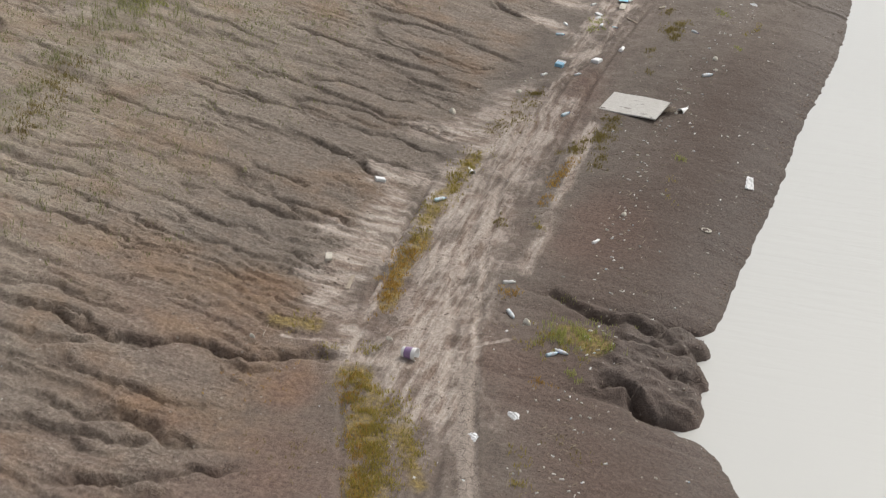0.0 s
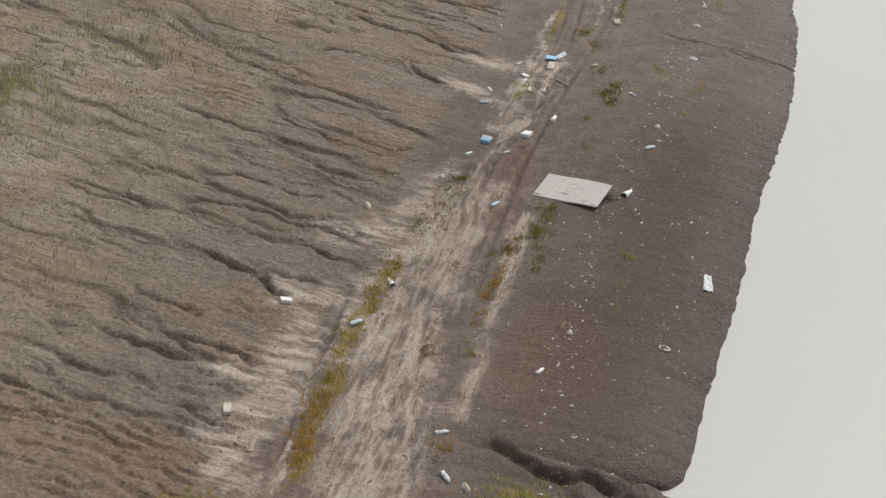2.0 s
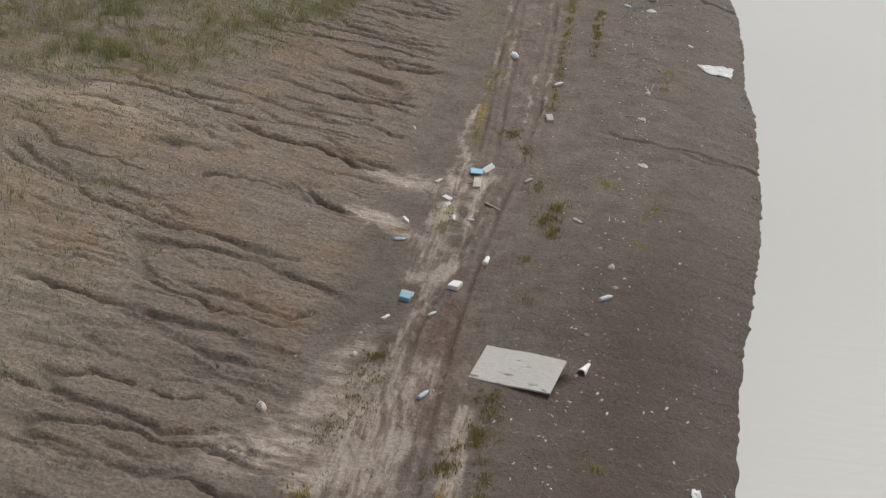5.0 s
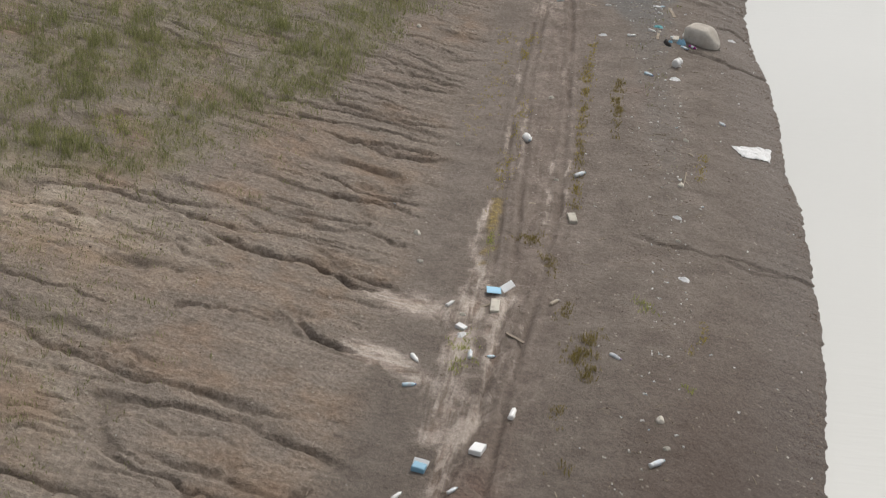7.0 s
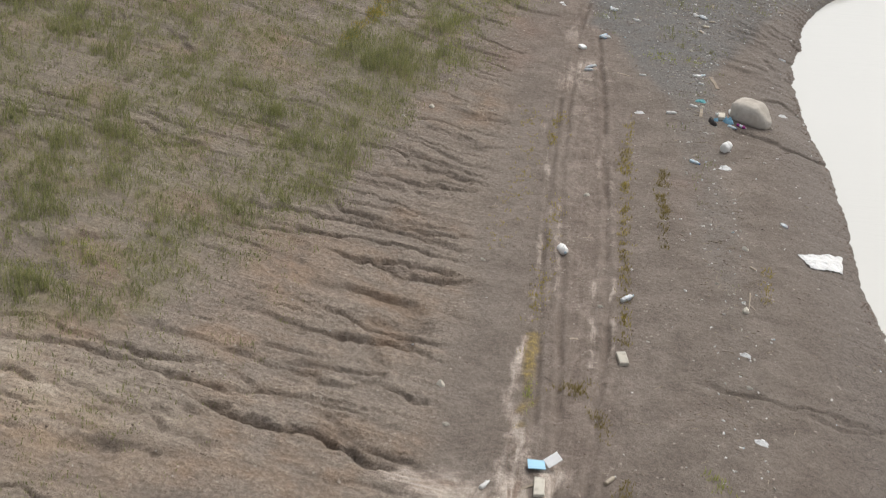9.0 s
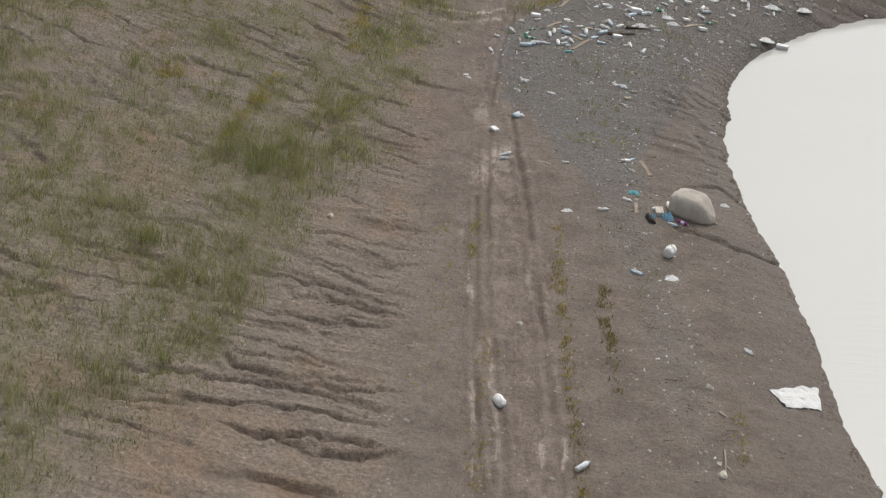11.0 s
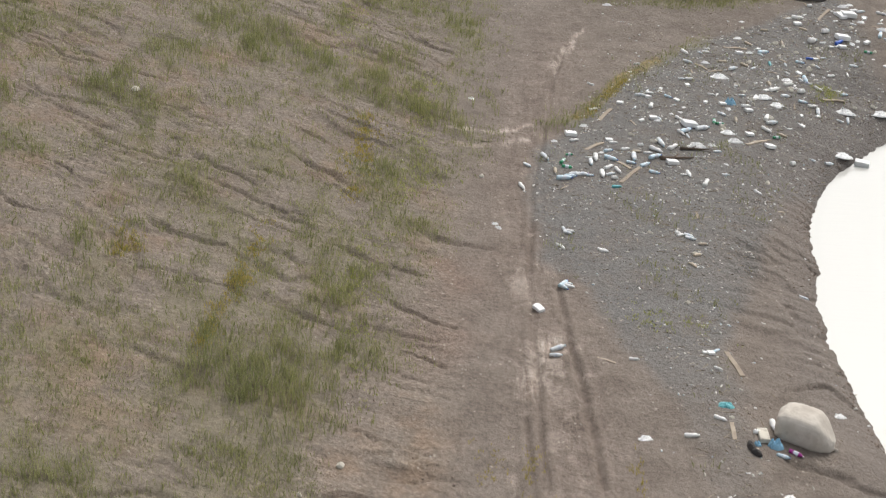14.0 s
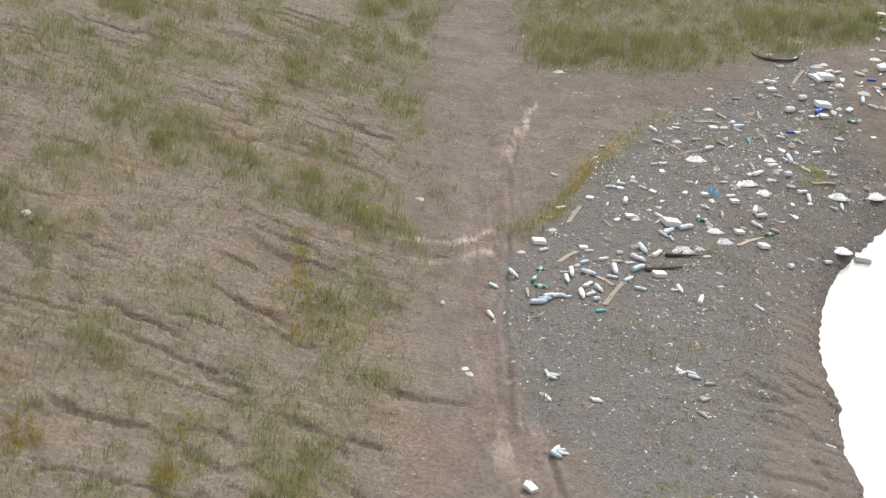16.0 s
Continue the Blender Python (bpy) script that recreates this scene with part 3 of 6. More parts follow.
    col = n.mix(n.math("MULTIPLY", spot, 0.7), col, (0.36, 0.32, 0.27))
    mossy = n.mix(n.ramp(fine, 0.3, 0.7), (0.160, 0.118, 0.045), (0.290, 0.215, 0.075))
    col = n.mix(n.math("MULTIPLY", n.attr("moss"), n.ramp(fine, 0.25, 0.6, 0.45, 0.9)), col, mossy)
    col = n.mix(n.math("MULTIPLY", n.attr("dried"), 0.92), col, (0.340, 0.285, 0.242))
    # sward between the blades
    turf = n.mix(n.ramp(fine, 0.3, 0.7), (0.128, 0.120, 0.070), (0.215, 0.190, 0.125))
    col = n.mix(n.ramp(n.math("ADD", n.attr("grass"), n.math("MULTIPLY", n.math("SUBTRACT", mid, 0.5), 1.5)), 0.15, 1.0, 0, 0.52), col, turf)
    # shade of rills and gullies put into the colour, deepening with the cut
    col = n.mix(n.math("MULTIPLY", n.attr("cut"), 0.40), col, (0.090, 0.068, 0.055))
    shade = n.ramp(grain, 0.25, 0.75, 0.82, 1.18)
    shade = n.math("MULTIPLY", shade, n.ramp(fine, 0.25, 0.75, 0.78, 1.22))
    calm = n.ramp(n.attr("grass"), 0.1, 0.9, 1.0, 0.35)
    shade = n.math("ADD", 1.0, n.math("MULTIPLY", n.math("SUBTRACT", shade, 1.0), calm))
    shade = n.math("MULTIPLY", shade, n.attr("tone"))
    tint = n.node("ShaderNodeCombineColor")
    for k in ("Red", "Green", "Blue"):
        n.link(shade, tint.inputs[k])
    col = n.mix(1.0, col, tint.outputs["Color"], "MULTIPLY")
    # drying cracks by the water
    cell = n.node("ShaderNodeTexVoronoi", Scale=5.5)
    cell.feature = "DISTANCE_TO_EDGE"
    n.link(n.coords(), cell.inputs["Vector"])
    crack = n.ramp(cell.outputs["Distance"], 0.0, 0.05)
    dry = n.math("MULTIPLY", n.attr("shore"), n.ramp(n.noise(0.7, 3, seed=31), 0.42, 0.58))
    dry = n.math("MAXIMUM", dry, n.attr("dried"))
    col = n.mix(n.math("MULTIPLY", dry, n.ramp(cell.outputs["Distance"], 0.0, 0.035, 0.6, 0.0)), col, (0.070, 0.053, 0.044))
    crack = n.math("ADD", n.math("MULTIPLY", crack, dry), n.math("SUBTRACT", 1.0, dry))
    b1 = n.bump(n.math("MULTIPLY", n.attr("bank"), streak), 0.5, 0.10)
    b2 = n.bump(fine, 0.8, 0.05, b1)
    b3 = n.bump(grain, 0.35, 0.010, b2)
    b4 = n.bump(crack, 0.6, 0.02, b3)
    b5 = n.bump(n.math("MULTIPLY", n.attr("gravel"), stone.outputs["Distance"]), 0.4, 0.02, b4)
    rough = n.ramp(n.attr("shore"), 0.2, 1.0, 0.95, 0.72)
    return n.done(col, rough, b5, 0.25)


def water_material():
    n = Nodes("silty_water")
    tone = n.noise(0.05, 3, seed=2)
    col = n.mix(n.ramp(tone, 0.3, 0.7), (0.545, 0.542, 0.510), (0.575, 0.572, 0.540))
    ripple = n.noise(1.0, 3, (0.9, 5.5, 1), 3, 0.5, 0.5)
    calm = n.noise(0.08, 2, seed=8)
    b = n.bump(n.math("MULTIPLY", ripple, n.ramp(calm, 0.35, 0.6, 0.25, 1.0)), 0.20, 0.05)
    return n.done(col, 0.08, b, 0.95, IOR=1.33)


MUD, WATER = ground_material(), water_material()


def mesh_of(name, verts, faces, mat, smooth_shading=True):
    me = bpy.data.meshes.new(name)
    me.vertices.add(len(verts))
    me.vertices.foreach_set("co", np.asarray(verts, np.float32).ravel())
    faces = np.asarray(faces, np.int32)
    k = faces.shape[1]
    me.loops.add(faces.size)
    me.loops.foreach_set("vertex_index", faces.ravel())
    me.polygons.add(len(faces))
    me.polygons.foreach_set("loop_start", np.arange(0, faces.size, k, dtype=np.int32))
    me.polygons.foreach_set("loop_total", np.full(len(faces), k, np.int32))
    me.polygons.foreach_set("use_smooth", np.full(len(faces), smooth_shading))
    me.materials.append(mat)
    me.update(calc_edges=True)
    return me


# ---- ground and water ----
def spread(lo, hi, step, out_lo, out_hi):
    core = np.arange(lo, hi + step / 2, step)
    grow = lambda gap: np.cumsum(step * 1.35 ** np.arange(1, 40))[: int(np.ceil(np.log(gap * 0.35 / step / 1.35 + 1) / np.log(1.35)))]
    return np.r_[(lo - grow(lo - out_lo))[::-1], core, hi + grow(out_hi - hi)]


def build_ground():
    xs, ys = spread(-13.6, 7.6, 0.045, -900, 900), spread(10.2, 80.0, 0.048, -700, 1500)
    gx, gy = np.meshgrid(xs, ys)
    x, y = gx.ravel(), gy.ravel()
    z, masks = land(x, y)
    w, h = len(xs), len(ys)
    i = (np.arange(h - 1)[:, None] * w + np.arange(w - 1)).ravel()
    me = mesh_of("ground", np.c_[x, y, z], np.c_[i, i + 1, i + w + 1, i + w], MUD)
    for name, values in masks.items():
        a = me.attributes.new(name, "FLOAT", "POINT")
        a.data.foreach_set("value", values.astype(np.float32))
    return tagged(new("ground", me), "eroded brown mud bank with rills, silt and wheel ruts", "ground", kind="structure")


ground = build_ground()
water = new("water", mesh_of("water", [(3, -700, 0), (900, -700, 0), (900, 1500, 0), (3, 1500, 0)], [(0, 1, 2, 3)], WATER))
tagged(water, "pale milky still water of a silty reservoir", "water", kind="structure")


# ---- materials of the things ----
def plain(name, colour, rough=0.5, stain=(0.20, 0.16, 0.12), dirt=0.5, spec=0.4, scale=9.0, **more):
    n = Nodes(name)
    info = n.tree.nodes.new("ShaderNodeObjectInfo")
    patch = n.noise(scale, 5, seed=1.7, rough=0.65)
    lift = n.ramp(info.outputs["Random"], 0.0, 1.0, 0.86, 1.10)
    tint = n.node("ShaderNodeCombineColor")
    for k in ("Red", "Green", "Blue"):
        n.link(lift, tint.inputs[k])
    col = n.mix(1.0, colour, tint.outputs["Color"], "MULTIPLY")
    col = n.mix(n.ramp(patch, 0.45, 0.78, 0.0, dirt), col, stain)
    return n.done(col, n.ramp(patch, 0.3, 0.7, rough, min(1.0, rough + 0.3)), n.bump(n.noise(60, 3), 0.25, 0.004), spec, **more)


CLEAR = plain("clear_plastic", (0.84, 0.86, 0.87), 0.22, dirt=0.15, Transmission_Weight=0.12)
BLUE = plain("pale_blue_plastic", (0.58, 0.73, 0.82), 0.25, dirt=0.14, Transmission_Weight=0.1)
GREEN = plain("green_plastic", (0.04, 0.34, 0.16), 0.25, dirt=0.3, Transmission_Weight=0.15)
WHITE = plain("white_plastic", (0.85, 0.84, 0.82), 0.4, dirt=0.16)
TAN = plain("yellowed_plastic", (0.52, 0.44, 0.34), 0.5, dirt=0.5)
PURPLE = plain("purple_plastic", (0.30, 0.20, 0.36), 0.4, dirt=0.3)
MAGENTA = plain("magenta_plastic", (0.36, 0.02, 0.26), 0.35, dirt=0.15)
DEEPBLUE = plain("blue_plastic", (0.05, 0.13, 0.50), 0.35, dirt=0.2)
TEAL = plain("teal_film", (0.14, 0.46, 0.50), 0.35, dirt=0.25)
SKYFILM = plain("light_blue_film", (0.30, 0.56, 0.74), 0.35, dirt=0.2)
FILM = plain("white_film", (0.86, 0.86, 0.85), 0.45, dirt=0.10)
FOAM = plain("weathered_foam", (0.62, 0.58, 0.50), 0.9, dirt=0.6, spec=0.2)
CARD = plain("sodden_card", (0.42, 0.36, 0.29), 0.9, dirt=0.6, spec=0.2)
BLACK = plain("black_rubber", (0.05, 0.046, 0.044), 0.7, stain=(0.16, 0.12, 0.10), dirt=0.6)
DRIFT = plain("bleached_wood", (0.40, 0.34, 0.27), 0.9, dirt=0.6, spec=0.2, scale=5.0)
DARKWOOD = plain("dark_wood", (0.12, 0.09, 0.07), 0.9, dirt=0.4, spec=0.2, scale=5.0)
LABEL = plain("faded_print", (0.68, 0.73, 0.78), 0.5, dirt=0.25)


def wood_board_material():
    n = Nodes("weathered_plywood")
    grain = n.noise(3.0, 6, (2.5, 26, 6), 2, 0.7, 0.4)
    blot = n.noise(3.2, 5, (0.8, 2.2, 1), 11, 0.65)
    fine = n.noise(45, 4)
    col = n.mix(n.ramp(grain, 0.3, 0.7), (0.50, 0.475, 0.435), (0.66, 0.64, 0.60))
    col = n.mix(n.ramp(blot, 0.60, 0.68, 0.0, 0.75), col, (0.13, 0.105, 0.085))
    col = n.mix(n.ramp(fine, 0.55, 0.75, 0.0, 0.3), col, (0.26, 0.23, 0.20))
    return n.done(col, 0.85, n.bump(grain, 0.4, 0.006), 0.25)


def burlap_material():
    n = Nodes("dusty_burlap")
    wave = n.noise(1.0, 3, (90, 90, 90), 4)
    blot = n.noise(2.6, 5, seed=5, rough=0.6)
    low = n.noise(9, 4, seed=7)
    col = n.mix(n.ramp(blot, 0.3, 0.7), (0.46, 0.415, 0.36), (0.60, 0.555, 0.495))
    col = n.mix(n.ramp(low, 0.5, 0.8, 0, 0.4), col, (0.30, 0.25, 0.20))
    return n.done(col, 0.95, n.bump(wave, 0.35, 0.006, n.bump(low, 0.3, 0.03)), 0.15)


PLY, BURLAP = wood_board_material(), burlap_material()


# ---- mesh helpers ----
def part(name, bm, mat, parent=None, label=""):
    me = bpy.data.meshes.new(name)
    bm.to_mesh(me)
    bm.free()
    me.materials.append(mat)
    ob = new(name, me)
    if parent is not None:
        ob.parent = parent
    if label:
        ob["label"] = label
    return ob


def lathe(profile, n=14, crush=0.0, seed=0, close=True):
    """A turned form along x from (place, radius) pairs, dented by crush."""
    bm = bmesh.new()
    rings = []
    for a, r in profile:
        ring = []
        for k in range(n):
            t = 2 * math.pi * k / n
            v = Vector((a, r * math.cos(t), r * math.sin(t)))
            if crush:
                q = v * 26 + Vector((seed * 3.1, 0, 0))
                v += Vector((noise.noise(q) * 0.4, noise.noise(q + Vector((9, 0, 0))), noise.noise(q + Vector((0, 9, 0))))) * crush * min(1, r * 40)
            ring.append(bm.verts.new(v))
        rings.append(ring)
    for a, b in zip(rings, rings[1:]):
        for k in range(n):
            bm.faces.new((a[k], b[k], b[(k + 1) % n], a[(k + 1) % n]))
    if close:
        bm.faces.new(rings[0])
        bm.faces.new(rings[-1][::-1])
    bmesh.ops.recalc_face_normals(bm, faces=bm.faces)
    for f in bm.faces:
        f.smooth = True
    return bm


def slab(x, y, z, cuts=1, warp=0.0, bevel=0.006, seed=0):
    """A bevelled block standing on z = 0, bent and chipped a little."""
    bm = bmesh.new()
    bmesh.ops.create_cube(bm, size=1)
    bmesh.ops.scale(bm, vec=(x, y, z), verts=bm.verts)
    if cuts > 1:
        bmesh.ops.subdivide_edges(bm, edges=[e for e in bm.edges if abs(e.verts[0].co.x - e.verts[1].co.x) > 1e-4], cuts=cuts, use_grid_fill=True)
    bmesh.ops.bevel(bm, geom=[e for e in bm.edges if e.calc_face_angle(0) > 0.5], offset=bevel, segments=1, affect="EDGES")
    for v in bm.verts:
        q = Vector((v.co.x * 3 + seed, v.co.y * 3, v.co.z))
        v.co += Vector((noise.noise(q * 2) * bevel, noise.noise(q * 2.1 + Vector((5, 0, 0))) * bevel * 1.5, noise.noise(q) * warp))
        v.co.z += z / 2
    return bm


def twig(length, r, seed, bend=0.12, fork=True):
    """A crooked stick along x with a knot and a side shoot."""
    bm = bmesh.new()

    def limb(start, way, size, rad, steps, s):
        rings = []
        p, w = start.copy(), way.normalized()
        for k in range(steps + 1):
            u = k / steps
            side = w.cross(Vector((0, 0, 1))).normalized()
            up = side.cross(w)
            rr = rad * (1 - 0.65 * u) * (0.85 + 0.3 * (noise.noise(Vector((s, k * 1.3, 0))) + 0.5))
            rings.append([bm.verts.new(p + (side * math.cos(a) + up * math.sin(a)) * rr) for a in (0, 1.257, 2.513, 3.77, 5.027)])
            w = (w + Vector((0, noise.noise(Vector((s + k * 0.9, 2, 1))) * bend * 3, noise.noise(Vector((s, k * 0.9, 7))) * bend * 0.6))).normalized()
            p = p + w * size / steps
        for a, b in zip(rings, rings[1:]):
            for k in range(5):
                bm.faces.new((a[k], a[(k + 1) % 5], b[(k + 1) % 5], b[k]))
        bm.faces.new(rings[0][::-1])
        bm.faces.new(rings[-1])

    limb(Vector((-length / 2, 0, r)), Vector((1, 0, 0)), length, r, 7, seed)
    if fork:
        limb(Vector((-length * 0.1, 0, r * 1.1)), Vector((0.7, 0.7, 0.12)), length * 0.3, r * 0.55, 3, seed + 5)
    bmesh.ops.recalc_face_normals(bm, faces=bm.faces)
    for f in bm.faces:
        f.smooth = True
    return bm


def crumple(x, y, z, seed, rough=0.35, detail=3):
    """A creased lump of film that sits on z = 0."""
    bm = bmesh.new()
    bmesh.ops.create_icosphere(bm, subdivisions=detail, radius=0.5)
    for v in bm.verts:
        d = v.co.normalized()
        q = d * 2.1 + Vector((seed * 1.7, seed * 0.6, 0))
        k = 1 + rough * (2 * abs(noise.noise(q)) - 0.4) + rough * 0.8 * (abs(noise.noise(q * 2.6)) - 0.25) + rough * 0.4 * noise.noise(q * 6)
        v.co = Vector((d.x * x * k / 2, d.y * y * k / 2, max(-0.12, d.z) * z * k * 0.8))
    low = min(v.co.z for v in bm.verts)
    for v in bm.verts:
        v.co.z -= low
    return bm


def empty(name):
    return new(name)


# ---- the kinds of litter, each built once ----
def make_bottle(mat, cap, label, seed, sheet=True):
    ob = empty("plastic_bottle")
    r = 0.035
    prof = [(-0.12, 0.012), (-0.119, 0.028), (-0.112, r), (-0.085, r), (-0.08, r * 0.93), (-0.074, r), (-0.03, r), (-0.01, r * 0.94), (0.02, r), (0.05, r * 0.98), (0.07, r * 0.85), (0.088, r * 0.55), (0.098, 0.014), (0.108, 0.013)]
    body = part("body", lathe([(a, b) for a, b in prof], 14, 0.010, seed), mat, ob)
    body.location.z = r * 0.9
    c = part("cap", lathe([(0.106, 0.015), (0.108, 0.016), (0.119, 0.016), (0.121, 0.013)], 10), cap, ob)
    c.location.z = r * 0.9
    if sheet:
        w = part("wrapper", lathe([(-0.05, r * 1.03), (0.0, r * 1.04), (0.03, r * 1.03)], 14, 0.004, seed, close=False), LABEL, ob, "faded printed wrapper")
        w.location.z = r * 0.9
    return tagged(ob, label, "bottle", "washed-up bottles")


def make_jug():
    ob = empty("plastic_jug")
    r = 0.085
    b = part("body", lathe([(-0.14, 0.03), (-0.138, 0.07), (-0.125, r), (-0.04, r), (-0.03, r * 0.95), (-0.02, r), (0.05, r), (0.09, r * 0.8), (0.115, 0.03), (0.125, 0.024)], 14, 0.016, 4), WHITE, ob)
    c = part("cap", lathe([(0.12, 0.027), (0.14, 0.027), (0.143, 0.02)], 10), BLUE, ob)
    h = part("handle", twig(0.13, 0.012, 3, 0.02, False), WHITE, ob)
    b.location.z = c.location.z = r * 0.88
    h.location = (0.06, 0, r * 1.65)
    h.rotation_euler.y = 0.35
    return tagged(ob, "dented white plastic jug lying on the mud", "jug")


def make_bag(mat, label, seed, flat=0.20):
    """A torn, creased bag: a limp sheet folded over itself in peaks."""
    bm = bmesh.new()
    n = 15
    grid = []
    for j in range(n + 1):
        for i in range(n + 1):
            u, v = 2 * i / n - 1, 2 * j / n - 1
            a, r = math.atan2(v, u), max(abs(u), abs(v))
            edge = 1 + 0.55 * noise.noise(Vector((math.cos(a) * 1.6 + seed, math.sin(a) * 1.6, seed)))
            px, py = math.cos(a) * r * edge * 0.15, math.sin(a) * r * edge * 0.10
            fold = abs(noise.noise(Vector((px * 8 + seed, py * 20, 2)))) + 0.6 * abs(noise.noise(Vector((px * 34, py * 34, seed))))
            grid.append(bm.verts.new((px, py, 0.30 * flat * (1 - r ** 4) * (0.45 + 0.8 * fold))))
    for j in range(n):
        for i in range(n):
            k = j * (n + 1) + i
            bm.faces.new((grid[k], grid[k + 1], grid[k + n + 2], grid[k + n + 1]))
    geom = bmesh.ops.extrude_face_region(bm, geom=bm.faces[:])
    for v in geom["geom"]:
        if isinstance(v, bmesh.types.BMVert):
            v.co.z -= 0.006
    bmesh.ops.recalc_face_normals(bm, faces=bm.faces)
    ob = part("plastic_bag", bm, mat)
    return tagged(ob, label, "bag", "scraps of film")


def make_box(mat, label, dims, seed, cat="box"):
    ob = part("packing_box" if cat == "box" else "foam_block", slab(*dims, cuts=3, warp=0.02, bevel=0.008, seed=seed), mat)
    return tagged(ob, label, cat)


def make_plank():
    ob = part("wooden_plank", slab(0.5, 0.075, 0.03, cuts=6, warp=0.03, bevel=0.006, seed=2), DRIFT)
    return tagged(ob, "bleached driftwood plank with split worn ends", "plank", "washed-up planks")


def make_stick():
    return tagged(part("dry_stick", twig(0.4, 0.013, 3.3), DRIFT), "bleached crooked stick lying on bare mud", "stick", "dry sticks")


def make_chip():
    ob = part("foam_scrap", crumple(0.12, 0.085, 0.05, 7.3, 0.3, 2), FOAM)
    return tagged(ob, "small pale scrap of foam on the mud", "scrap", "pale scraps")


def make_cone():
    ob = part("plastic_cone", lathe([(-0.17, 0.012), (-0.165, 0.02), (0.0, 0.045), (0.15, 0.068), (0.17, 0.07), (0.165, 0.06), (0.0, 0.038)], 14, 0.006, 2), WHITE)
    return tagged(ob, "tapered white plastic tube lying by the track", "tube")


def make_plate():
    ob = part("foam_plate", lathe([(0.0, 0.02), (0.0, 0.07), (0.02, 0.105), (0.026, 0.11), (0.024, 0.10), (0.008, 0.066), (0.008, 0.02)], 18, 0.006, 3), FOAM)
    ob.data.transform(Matrix.Rotation(radians(-90), 4, "Y"))
    return tagged(ob, "off-white foam plate lying flat", "plate", "foam plates")


def make_log():
    return tagged(part("driftwood_log", twig(0.8, 0.05, 6.1, 0.06), DARKWOOD), "dark rotten driftwood log", "log")


def make_boot():
    ob = empty("rubber_boot")
    part("shaft", crumple(0.26, 0.12, 0.12, 2.2, 0.10), BLACK, ob)
    f = part("foot", crumple(0.20, 0.10, 0.10, 3.2, 0.10), BLACK, ob)
    f.location, f.rotation_euler.z = (0.17, 0.04, 0), 0.7
    return tagged(ob, "muddy black rubber boot lying on its side", "boot")


def make_bucket():
    ob = empty("paper_bucket")
    rim = lathe([(-0.13, 0.02), (-0.13, 0.085), (-0.05, 0.092), (0.08, 0.105), (0.12, 0.11), (0.128, 0.114), (0.126, 0.104), (-0.10, 0.08)], 20, 0.006, 1)
    a = part("tub", rim, WHITE, ob)
    b = part("band", lathe([(-0.075, 0.0935), (-0.02, 0.0985), (0.05, 0.1045)], 20, 0.0, 1, close=False), PURPLE, ob, "purple printed band")
    a.location.z = b.location.z = 0.095
    return tagged(ob, "white tub with a purple band on its side", "tub")


def make_bottle_kind(mat, what, seed, cap=None, sheet=True):
    return lambda: make_bottle(mat, cap or WHITE, what, seed, sheet)


KINDS = {
    "bottle_clear": (make_bottle_kind(CLEAR, "crushed clear plastic bottle lying on mud", 1, BLUE), 0.24, 0.17, 0.36),
    "bottle_blue": (make_bottle_kind(BLUE, "pale blue plastic water bottle lying on mud", 2, DEEPBLUE), 0.24, 0.17, 0.34),
    "bottle_green": (make_bottle_kind(GREEN, "green plastic soda bottle among the litter", 3), 0.24, 0.17, 0.26),
    "bottle_white": (make_bottle_kind(WHITE, "white plastic bottle smeared with mud", 4, sheet=False), 0.24, 0.16, 0.32),
    "bottle_tan": (make_bottle_kind(TAN, "yellowed plastic bottle, dull with mud", 5, sheet=False), 0.24, 0.16, 0.26),
    "bottle_purple": (make_bottle_kind(CLEAR, "clear bottle with a dark purple cap", 6, PURPLE), 0.24, 0.17, 0.28),
    "bottle_magenta": (make_bottle_kind(MAGENTA, "magenta plastic bottle beside the sack", 7), 0.24, 0.20, 0.30),
    "bottle_blue2": (make_bottle_kind(DEEPBLUE, "deep blue plastic bottle among the litter", 8, sheet=False), 0.24, 0.18, 0.32),
    "bottle_teal": (make_bottle_kind(TEAL, "teal plastic bottle, crushed", 9, sheet=False), 0.24, 0.22, 0.30),
    "jug": (make_jug, 0.28, 0.13, 0.34),
    "bag": (lambda: make_bag(FILM, "crumpled white plastic bag on bare mud", 1.3), 0.30, 0.12, 0.48),
    "bag_teal": (lambda: make_bag(TEAL, "crumpled teal plastic bag", 2.6), 0.30, 0.30, 0.46),
    "bag_blue": (lambda: make_bag(SKYFILM, "bulging light blue plastic bag", 4.1, 0.5), 0.30, 0.12, 0.6),
    "box": (lambda: make_box(FILM, "small white packing box, mud-stained", (0.2, 0.14, 0.07), 1), 0.2, 0.10, 0.42),
    "block": (lambda: make_box(FOAM, "weathered off-white foam block", (0.3, 0.13, 0.06), 2, "block"), 0.3, 0.22, 0.40),
    "plank": (make_plank, 0.5, 0.25, 1.2),
    "stick": (make_stick, 0.4, 0.15, 1.1),
    "chip": (make_chip, 0.12, 0.06, 0.2),
    "cone": (make_cone, 0.34, 0.34, 0.42),
    "plate": (make_plate, 0.22, 0.16, 0.26),
    "log": (make_log, 0.8, 0.45, 0.85),
    "boot": (make_boot, 0.4, 0.26, 0.28),
    "bucket": (make_bucket, 0.26, 0.26, 0.27),
}
PUTS = []


def put(kind, x, y, turn, length):
    PUTS.append((kind, x, y, turn, length))


# bucket
put('bucket', 0.07, 16.81, -8, 0.26)
